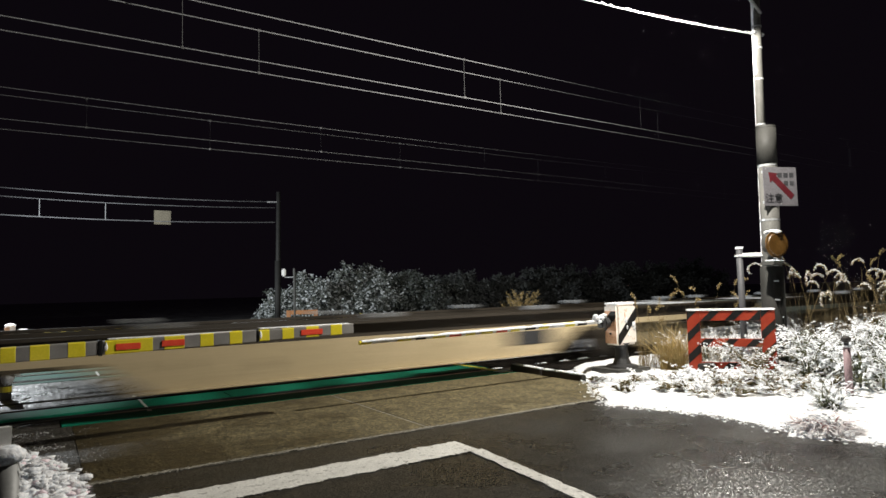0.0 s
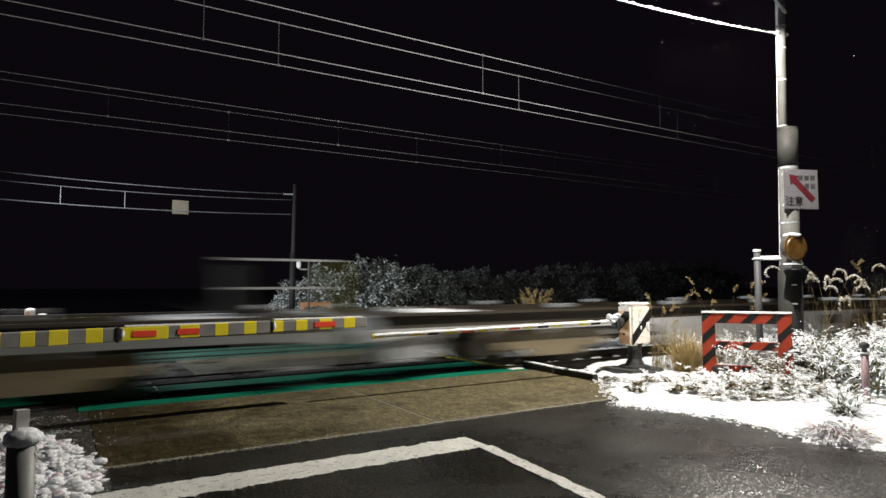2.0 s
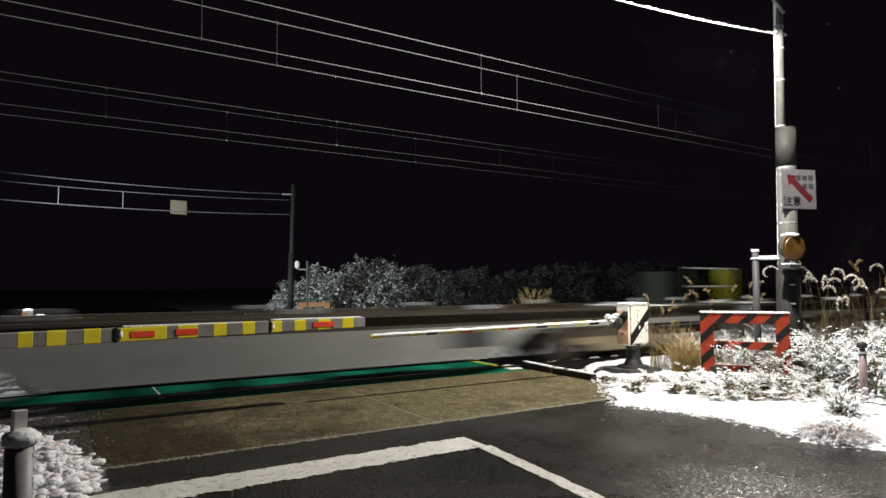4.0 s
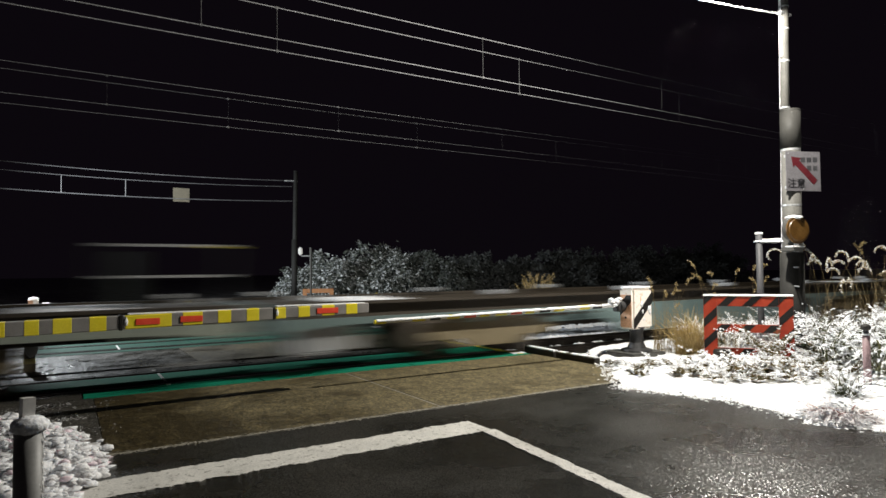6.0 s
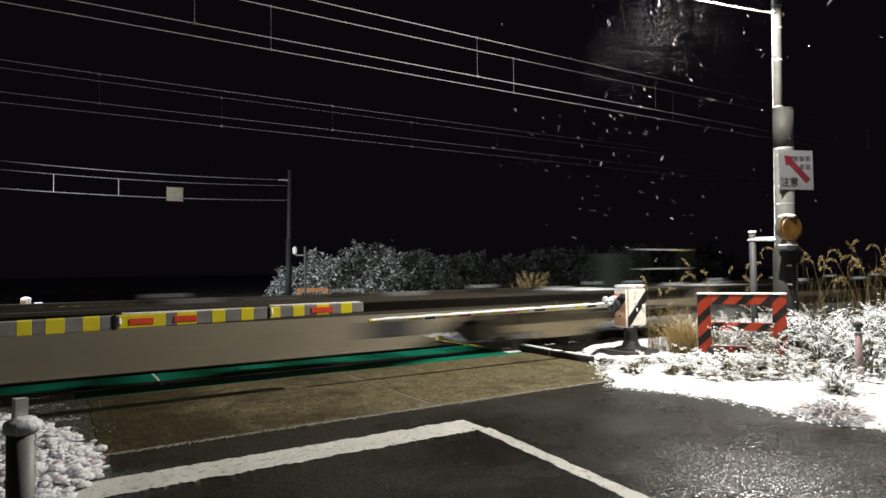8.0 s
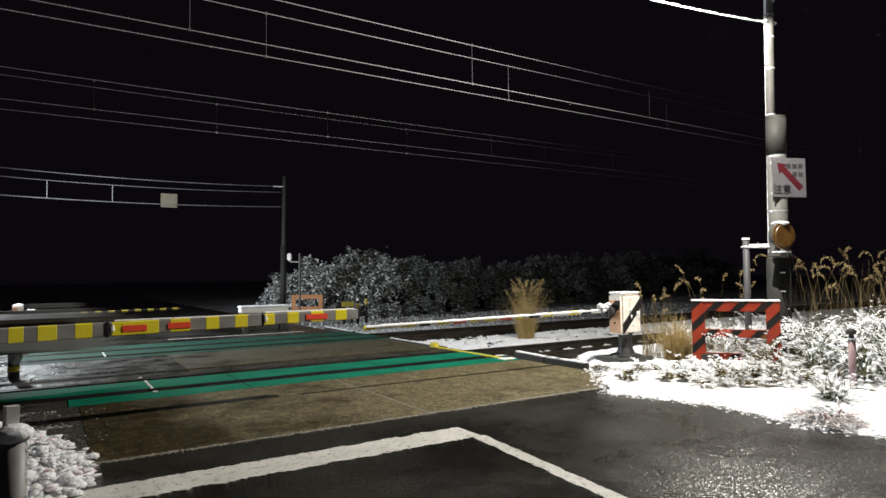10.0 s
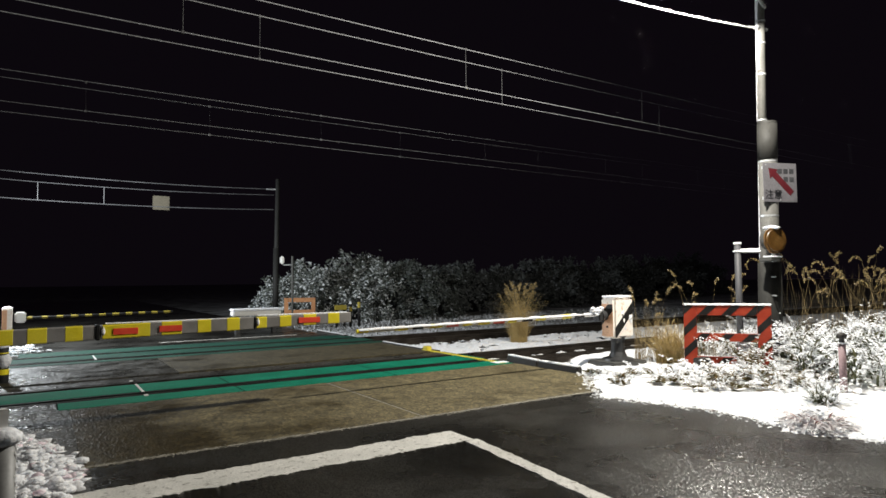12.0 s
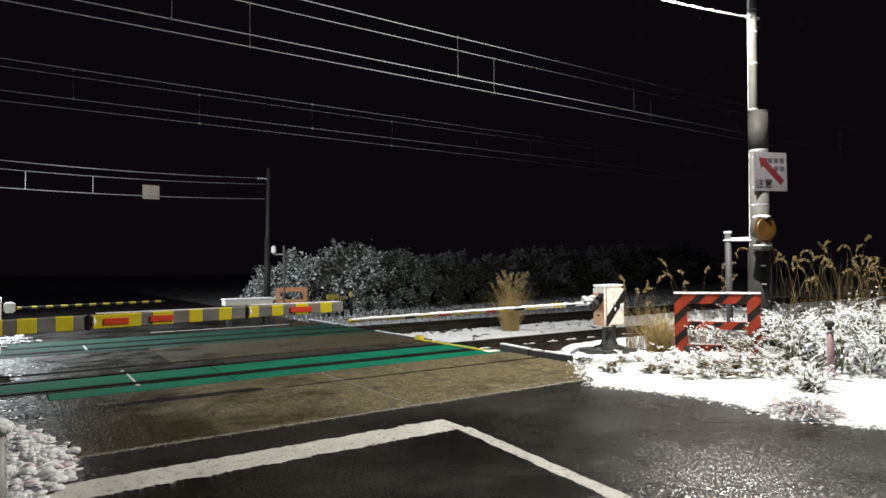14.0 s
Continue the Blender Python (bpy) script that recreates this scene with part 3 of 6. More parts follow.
# thin slush on the slabs and snow lying between and beyond the tracks
sl = []
while len(sl) < 5200:
    x, y = rng.uniform(-2.0, 1.3), rng.uniform(5.9, 8.3)
    if rng.random() < math.exp(-max(0.0, x + 0.1) * 5.5) * (0.10 + 1.3 * max(0.0, wob(x, y, 3.5, 3) + 0.5 * wob(x, y, 11.0, 3))):
        sl.append((x, y, 0.005))
v, f = lumps(rng, sl, (0.002, 0.007))
tagged(from_arrays("slush", v, f, M_SNOW), "grains of wet slush on the concrete slabs", "slush", "", "stuff")
sl = [(rng.normal(-0.75, 0.35), rng.normal(15.9, 0.5), 0.02 + 0.05 * rng.random()) for _ in range(260)] + [(rng.normal(-0.9, 0.3), rng.normal(11.6, 0.5), 0.0) for _ in range(140)]
v, f = lumps(rng, sl * 2, (0.015, 0.060))
tagged(from_arrays("snow_heap_left", v, f, M_SNOW), "small lumps of snow at the side of the crossing", "snow", "", "stuff")
surface("snow_between_tracks", 6.92, 40, 10.74, 13.1, 0.055, lambda x, y: -0.10 - 0.07 * max(0.0, 10.95 - y) / 0.2 + 0.03 * wob(x, y, 4.0, 21) + 0.05 * wob(x, y, 13.0, 22), M_SNOW, "thin snow between the two tracks", "snow",
        keep=lambda x, y: y < 11.08 + 0.12 * wob(x, 1, 3, 2) or wob(x, y, 1.6, 20) + 1.1 * wob(x, y, 6.5, 20) > -0.55)
v, f = lumps(rng, [(7.61 + 0.62 * i + rng.normal(0, 0.07), 9.98 + rng.normal(0, 0.025), -0.155) for i in range(46) for _ in range(7)], (0.03, 0.065))
tagged(from_arrays("snow_between_sleepers", v, f, M_SNOW), "small patches of snow between the sleepers", "snow", "", "stuff")
surface("snow_before_track", 7.1, 40, 7.95, 8.62, 0.07, lambda x, y: -0.03 - 0.14 * max(0.0, (y - 8.1) / 0.5) + 0.03 * wob(x, y, 7.0, 23), M_SNOW, "snow on the shoulder of the track bed", "snow")


# ---- plants on the right-hand bank ----
def brush_cover(x, y):
    """How tall the overgrown part of the bank stands at a place, in metres."""
    d = x - bank_edge(y)
    if x > 8.6 and y < 0.85 * (x - 8.6) + 4.4 - 0.0 and not (x > 9.9 and y > 5.2):
        return min(1.10, 0.27 + 0.55 * max(0.0, d - 1.9)) * (0.75 + 0.5 * wob(x, y, 1.3, 6))
    if y > 5.2 and x > 9.9:
        return 0.35
    return 0.12 if d > 1.1 else 0.0


def brush_ok(x, y):
    h = brush_cover(x, y)
    if h < 0.05 or (x < 8.9 and y > 5.9) or y > 7.6:
        return False
    return rng.random() < (1.0 if h > 0.3 else 0.15 + 0.5 * wob(x, y, 2.2, 8))


under = scatter(1900, 6.4, 14.5, 0.5, 7.7, brush_ok)
base = []
for x, y in under:
    h = brush_cover(x, y)
    for _ in range(6):
        base.append((x + rng.normal(0, 0.07), y + rng.normal(0, 0.07), bank_height(x, y) - 0.02 + h * 0.55 * rng.random()))
tall = [b for b in base if brush_cover(b[0], b[1]) > 0.13 and not (9.0 < b[0] < 9.95 and b[1] > 5.0)]
v, f = blades(rng, tall, (0.20, 0.55), (0.1, 1.0), (0.9, 2.4), (0.016, 0.042), 5)
tagged(from_arrays("snowy_undergrowth", v, f, M_BRUSH), "tangled dry undergrowth bent under fresh snow", "undergrowth", "", "stuff")
lv = [(x + rng.normal(0, 0.08), y + rng.normal(0, 0.08), bank_height(x, y) + 0.06 + brush_cover(x, y) * rng.uniform(0.3, 1.0)) for x, y in under for _ in range(1)]
v, f = lumps(rng, lv, (0.006, 0.018))
tagged(from_arrays("snow_on_undergrowth", v, f, M_SNOW), "lumps of snow held by the undergrowth", "snow", "", "stuff")


def tussock(at, n, length, lean, bend, width, mat, name, label, category, group="", spread=0.12, snow=0):
    t = thing(name, at, label, category, group)
    ang, rad = rng.uniform(0, 6.283, n), spread * np.sqrt(rng.random(n))
    v, f = blades(rng, np.stack([rad * np.cos(ang), rad * np.sin(ang), 0 * rad - 0.02], 1), length, lean, bend, width, 5)
    tagged(from_arrays("foliage", v, f, mat, t), kind="stuff")
    if snow:
        c = np.stack([rng.normal(0, spread * 1.3, snow), rng.normal(0, spread * 1.3, snow), rng.uniform(0.08, 0.6 * length[1], snow)], 1)
        v, f = lumps(rng, c, (0.012, 0.035))
        tagged(from_arrays("snow_load", v, f, M_SNOW, t), kind="stuff")
    return t


LOOSE = []


def pampas(at, n, height, label, droop=(0.4, 1.1), plume=0.20, thick=1.0, frost=0.6, spread=0.2, leafy=34, leaf=0.88, mat=None, loose=False):
    """Tall dry stems, each ending in a drooping plume, over a skirt of straw leaves."""
    t = thing("pampas_grass", at, label, "grass", "pampas grass")
    ang, rad = rng.uniform(0, 6.283, n), spread * np.sqrt(rng.random(n))
    b0 = np.stack([rad * np.cos(ang), rad * np.sin(ang), 0 * rad - 0.03], 1)
    stems = bmesh.new()
    tips = []
    for b in b0:
        a, h = rng.uniform(0, 6.283), rng.uniform(*height)
        d = np.array([math.cos(a), math.sin(a), 0])
        p, th = b.copy(), rng.uniform(0.0, 0.22)
        line = [p]
        for k in range(5):
            p = p + (h / 5) * (d * math.sin(th) + np.array([0, 0, math.cos(th)]))
            line.append(p)
            th = th + rng.uniform(0.01, 0.08)
        tube([tuple(q) for q in line], 0.0024 * thick, 0.0010 * thick, 5, stems)
        tips.append((p, d, th))
    tagged(part("stem_cover", stems, M_STRAW, t), kind="stuff")
    pv, sv = [], []
    for p, d, th in tips:
        q, w, L = p.copy(), rng.uniform(*droop), rng.uniform(0.6, 1.2) * plume
        for k in range(22):
            s = k / 22
            q = q + (L / 22) * (d * math.sin(th + w * s * 1.6) + np.array([0, 0, math.cos(th + w * s * 1.6)]))
            for _ in range(4):
                pv.append(q + rng.normal(0, 0.004 + 0.010 * math.sin(3.1 * s), 3))
            if loose:
                LOOSE.extend(q + np.array(at) + np.array([0, 0, 0.010]) + rng.normal(0, 0.008, 3) for _ in range(2))
            if rng.random() < frost * 0.2 and s < 0.9 and not loose:
                sv.append(q + np.array([0, 0, 0.008]) + rng.normal(0, 0.008, 3))
    v, f = leaves(rng, pv, (0.010, 0.028), 0.8)
    tagged(from_arrays("plume_cover", v, f, M_PLUME, t), kind="stuff")
    if sv:
        v, f = lumps(rng, sv, (0.003, 0.007))
        tagged(from_arrays("snow_load", v, f, M_SNOW, t), kind="stuff")
    m = n * leafy
    ang, rad = rng.uniform(0, 6.283, m), spread * 1.2 * np.sqrt(rng.random(m))
    v, f = blades(rng, np.stack([rad * np.cos(ang), rad * np.sin(ang), 0 * rad - 0.02], 1), (height[0] * leaf * 0.5, height[1] * leaf), (0.0, 0.30), (0.1, 1.0), (0.004, 0.009), 5)
    tagged(from_arrays("foliage", v, f, mat or M_STRAW, t), kind="stuff")
    return t


roadside = tussock((6.28, 3.12, 0.02), 260, (0.26, 0.44), (0.45, 1.2), (1.0, 1.9), (0.014, 0.028), M_TUSSOCK, "grass_tussock", "drooping grass tussock under snow at the bank's edge", "grass", "", 0.16)
mound, rings = bmesh.new(), []
for i in range(15):
    rad = 0.36 * i / 14
    rings.append([mound.verts.new((1.15 * rad * (1 + 0.16 * wob(math.cos(a), math.sin(a), 2.2, 6)) * math.cos(a), rad * math.sin(a),
                                   0.15 * math.exp(-(rad / 0.20) ** 2) - 0.03 * i / 14 + 0.020 * wob(rad * math.cos(a), rad * math.sin(a), 14.0, 3))) for a in (6.28319 * k / 40 for k in range(40))])
for p, q in zip(rings, rings[1:]):
    for k in range(40):
        mound.faces.new((p[k], q[k], q[(k + 1) % 40], p[(k + 1) % 40]))
part("snow_mound", mound, M_SNOW, roadside, "smooth cap of snow", True)
cap = []
for _ in range(300):
    a, q = rng.uniform(0, 6.283), math.sqrt(rng.random())
    cap.append((0.38 * q * math.cos(a), 0.33 * q * math.sin(a), 0.15 * math.exp(-(q * 0.36 / 0.24) ** 2) - 0.008 + 0.012 * rng.random()))
v, f = lumps(rng, cap, (0.008, 0.024))
tagged(from_arrays("snow_load", v, f, M_SNOW, roadside, smooth=True), kind="stuff")
tussock((7.35, 3.55, 0.05), 160, (0.2, 0.42), (0.2, 1.1), (0.5, 1.3), (0.010, 0.024), M_BRUSH, "grass_tussock", "small green grass tuft in snow beside a marker post", "grass", "", 0.14, 40)
tussock((8.75, 6.62, 0.05), 620, (0.40, 0.92), (0.0, 0.55), (0.3, 1.3), (0.006, 0.013), M_STRAWTUFT, "grass_tussock", "dry straw-coloured grass tuft beside the striped guard frame", "grass", "", 0.22)


def fronds(count, spread, length, lean, bend, leaf, per=22):
    """Arching stems with a row of narrow leaflets on either side; returns leaflets, stems and the places where snow lies."""
    verts, faces, stems, loads = [], [], bmesh.new(), []
    for _ in range(count):
        az, rad = rng.uniform(0, 6.283), spread * math.sqrt(rng.random())
        a2 = az + rng.normal(0, 0.5)
        p, d = np.array([rad * math.cos(az), rad * math.sin(az), -0.02]), np.array([math.cos(a2), math.sin(a2), 0])
        th, L, c = rng.uniform(*lean), rng.uniform(*length), rng.uniform(*bend)
        side, line = np.array([-d[1], d[0], 0]), [tuple(p)]
        for k in range(per):
            step = d * math.sin(th) + np.array([0, 0, math.cos(th)])
            p = p + (L / per) * step
            th += c / per
            if k % 5 == 4:
                line.append(tuple(p))
            if k > 3:
                w = 1.6 * leaf * (1.15 - k / per)
                for sgn in (-1, 1):
                    out = (side * sgn + 0.5 * step + rng.normal(0, 0.25, 3)) * w * rng.uniform(0.6, 1.2) - np.array([0, 0, 0.25 * w])
                    i = len(verts)
                    h = step * leaf * 0.20
                    verts.extend((p, p + out * 0.5 + h, p + out, p + out * 0.5 - h))
                    faces.append((i, i + 1, i + 2, i + 3))
                if k > 5 and rng.random() < 0.7:
                    loads.append(p + np.array([0, 0, 0.006]) + rng.normal(0, 0.005, 3))
        tube(line, 0.0035, 0.0013, 4, stems)
    return verts, faces, stems, loads


def weed(at, count, spread, length, snow=0.5, leaf=0.060):
    t = thing("snowy_weed", at, "sprawling brown-green weed loaded with snow before the guard frame", "weeds", "snowy weeds")
    v, f, stems, loads = fronds(count, spread, length, (0.0, 0.45) if length[0] > 0.7 else (0.2, 1.0), (0.8, 1.7), leaf)
    tagged(part("stem_cover", stems, M_STRAW, t), kind="stuff")
    tagged(from_arrays("foliage", v, f, M_WEED, t), kind="stuff")
    keep = [q for q in loads if rng.random() < (0.6 if length[0] > 0.7 else 0.12 + 0.38 * snow)]
    if keep:
        v, f = lumps(rng, keep, (0.008, 0.021))
        tagged(from_arrays("snow_load", v, f, M_SNOW, t), kind="stuff")


fr_v, fr_f, sn_pts = [], [], []
for x, y in under[::2]:
    h = brush_cover(x, y)
    if h < 0.2:
        continue
    p, q4, st, ld = fronds(2, 0.10, (0.30, 0.62), (0.1, 0.9), (0.8, 1.8), 0.062, 16)
    st.free()
    off = np.array([x, y, bank_height(x, y) + h * rng.uniform(0.0, 0.6)])
    n0 = len(fr_v)
    fr_v += [q + off for q in p]
    fr_f += [tuple(i + n0 for i in q) for q in q4]
    sn_pts += [q + off for q in ld if rng.random() < 0.45]
tagged(from_arrays("bramble_fronds", fr_v, fr_f, M_BRUSH), "arching bramble and fern fronds dusted with snow", "leaves", "", "stuff")
v, f = lumps(rng, sn_pts, (0.009, 0.024))
tagged(from_arrays("snow_on_fronds", v, f, M_SNOW), "thin lines of snow along the arching fronds", "snow", "", "stuff")
for x, y, n, r, lo, hi, sn in ((8.86, 5.30, 34, 0.12, 0.72, 0.98, 1.0), (7.42, 5.86, 12, 0.16, 0.18, 0.34, 0.8), (7.72, 5.66, 18, 0.18, 0.24, 0.40, 0.5),
                              (8.02, 5.48, 20, 0.18, 0.24, 0.40, 0.4), (8.30, 5.28, 20, 0.18, 0.24, 0.42, 0.4), (8.58, 5.04, 20, 0.18, 0.26, 0.44, 0.5), (8.90, 4.80, 22, 0.20, 0.30, 0.50, 0.6),
                              (9.30, 4.66, 26, 0.22, 0.42, 0.70, 0.9), (7.10, 5.42, 12, 0.16, 0.20, 0.36, 0.5), (7.43, 5.20, 20, 0.18, 0.28, 0.48, 0.3), (7.77, 4.98, 22, 0.18, 0.30, 0.50, 0.3),
                              (8.11, 4.76, 22, 0.18, 0.30, 0.50, 0.4), (8.45, 4.54, 22, 0.18, 0.30, 0.50, 0.5), (8.79, 4.32, 22, 0.20, 0.32, 0.54, 0.8), (8.20, 4.30, 10, 0.14, 0.16, 0.30, 0.9),
                              (7.10, 4.90, 14, 0.16, 0.20, 0.36, 0.4), (7.45, 4.65, 16, 0.16, 0.22, 0.38, 0.4), (7.80, 4.38, 16, 0.16, 0.22, 0.38, 0.5), (8.10, 4.08, 14, 0.16, 0.20, 0.36, 0.7),
                              (7.55, 6.35, 8, 0.12, 0.12, 0.24, 0.9), (7.15, 6.20, 9, 0.12, 0.12, 0.24, 0.9), (7.00, 6.65, 9, 0.10, 0.12, 0.24, 0.9), (6.75, 6.05, 9, 0.12, 0.12, 0.22, 0.9),
                              (6.55, 5.75, 8, 0.10, 0.10, 0.20, 0.9), (8.75, 6.50, 14, 0.16, 0.25, 0.42, 0.5)):
    weed((x, y, 0.04), n, r, (lo, hi), sn)
pampas((8.75, 7.05, 0.05), 7, (0.75, 1.20), "dry pampas grass between the barrier machine and guard frame", frost=0.3, spread=0.20, leafy=16)
pampas((9.9, 6.9, 0.0), 6, (0.9, 1.55), "thin pampas grass behind the guard frame", frost=0.3, spread=0.35, leafy=16, leaf=0.6)
pampas((10.6, 6.9, 0.0), 6, (1.0, 1.65), "thin pampas grass behind the guard frame", frost=0.25, spread=0.45, leafy=14, leaf=0.6)
pampas((10.62, 5.48, 0.05), 7, (1.35, 1.80), "tall pampas grass with heavy drooping plumes behind the pole", (1.3, 2.3), 0.38, 1.5, 0.4, 0.22, 14, 0.75, None, True)
pampas((11.0, 5.15, 0.05), 6, (1.20, 1.70), "tall pampas grass with heavy drooping plumes behind the pole", (1.3, 2.3), 0.38, 1.5, 0.4, 0.28, 14, 0.75, None, True)
pampas((11.2, 4.70, 0.05), 5, (1.10, 1.60), "tall pampas grass with drooping plumes in the verge", (1.3, 2.3), 0.38, 1.5, 0.4, 0.30, 14, 0.75, None, True)
pampas((11.8, 4.45, 0.05), 6, (1.20, 1.75), "tall pampas grass with drooping plumes in the verge", (1.2, 2.2), 0.38, 1.5, 0.4, 0.35, 14, 0.75, None, True)
pampas((12.6, 5.4, 0.1), 9, (1.3, 1.9), "tall pampas grass in the overgrown verge", frost=0.2, spread=0.5, leafy=18)
pampas((10.02, 12.0, -0.20), 40, (1.15, 1.55), "upright clump of straw-coloured pampas grass between the tracks", droop=(0.1, 0.6), plume=0.2, frost=0.1, spread=0.17, leafy=26, leaf=0.98, mat=M_STRAWTUFT)


# ---- barriers ----
ARM_Y = 7.2


def stripes_on_square(thing_ob, x0, x1, za, zb, half, mat, name, label=""):
    """A thin sleeve round a square arm from x0 to x1; za, zb are the arm's heights at its two ends."""
    bm = bmesh.new()
    for x, z in ((x0, za), (x1, zb)):
        for sy, sz in ((-1, -1), (1, -1), (1, 1), (-1, 1)):
            bm.verts.new((x, sy * half, z + sz * half))
    bm.verts.ensure_lookup_table()
    w = bm.verts
    for i in range(4):
        j = (i + 1) % 4
        bm.faces.new((w[i], w[j], w[4 + j], w[4 + i]))
    bm.faces.new((w[3], w[2], w[1], w[0]))
    bm.faces.new((w[4], w[5], w[6], w[7]))
    bmesh.ops.recalc_face_normals(bm, faces=bm.faces)
    if name != "reflector":
        bmesh.ops.bevel(bm, geom=list(bm.edges), offset=0.008, segments=1, affect="EDGES")
    return part(name, bm, mat, thing_ob, label)


def large_barrier():
    """The thick arm of the left lane, in three telescoped lengths with yellow sleeves and red reflectors."""
    t = thing("barrier_gate", (-2.75, ARM_Y, 0), "lowered level-crossing barrier with thick grey arm banded in yellow", "barrier")
    ox = 2.75
    z_at = lambda x: 0.945 + (x + 0.3) * 0.0155

    def seg(xa, xb, half, mat, name, label=""):
        return stripes_on_square(t, xa + ox, xb + ox, z_at(xa), z_at(xb), half, mat, name, label)

    seg(-2.6, 0.475, 0.070, M_GREY, "arm_section")
    seg(0.515, 2.055, 0.068, M_GREY, "arm_section")
    seg(2.075, 3.26, 0.062, M_GREY, "arm_section")
    seg(0.475, 0.515, 0.078, M_BLACK, "joint_collar", "black joint collar")
    seg(2.055, 2.075, 0.072, M_BLACK, "joint_collar", "black joint collar")
    for xa, xb, h in ((-0.95, -0.80, 0.072), (-0.62, -0.47, 0.072), (-0.31 - 0.02, -0.20, 0.072), (-0.10, 0.07, 0.072), (0.21, 0.37, 0.072), (0.53, 0.98, 0.070), (1.08, 1.29, 0.070),
                      (1.44, 1.59, 0.070), (1.75, 1.90, 0.070), (2.08, 2.21, 0.064), (2.35, 2.50, 0.064), (2.64, 2.81, 0.064), (2.95, 3.11, 0.064)):
        seg(xa, xb, h, M_YELLOW, "yellow_band", "yellow reflective band")
    for xa, xb, h in ((0.63, 0.86, 0.070), (1.06, 1.285, 0.070), (2.58, 2.85, 0.064)):
        zc = z_at((xa + xb) / 2)
        part("reflector", box(xa + ox, xb + ox, -h - 0.006, -h + 0.004, zc - 0.035, zc + 0.030, 0.003), M_REDSPOT, t, "red reflector strip")
    for xa, xb in ((0.56, 2.0), (2.1, 3.22), (-2.5, 0.42)):
        zc = z_at((xa + xb) / 2) + 0.068
        b = box(xa + ox, xb + ox, -0.045, 0.05, zc - 0.006, zc + 0.010, 0.006)
        part("snow_cap", b, M_SNOW, t, "thin snow on the arm")
    for x in (0.545, 2.10):
        part("snow_clot", ball((x + ox, -0.068, z_at(x) + 0.01), 0.035, (0.5, 0.5, 1.2), 0.5, seed=3), M_SNOW, t, "clot of snow", True)
    part("pedestal", box(-0.2, 0.2, -0.2, 0.2, 0.0, 0.55, 0.02), M_DARKSTEEL, t)
    part("machine_case", box(-0.25, 0.25, -0.24, 0.24, 0.55, 1.25, 0.03), M_CREAM, t)


large_barrier()


def stripe_shape(u0, u1, z0, z1, a, b, slope):
    """Corners of a slanting band (from u + slope * z between a and b) cut to a rectangle."""
    poly = [(u0, z0), (u1, z0), (u1, z1), (u0, z1)]
    for sgn, lim in ((1, a), (-1, b)):
        out = []
        for i in range(len(poly)):
            p, q = poly[i], poly[(i + 1) % len(poly)]
            fp, fq = sgn * (p[0] + slope * p[1] - lim), sgn * (q[0] + slope * q[1] - lim)
            if fp >= 0:
                out.append(p)
            if fp * fq < 0:
                k = fp / (fp - fq)
                out.append((p[0] + k * (q[0] - p[0]), p[1] + k * (q[1] - p[1])))
        poly = out
        if len(poly) < 3:
            return []
    return poly


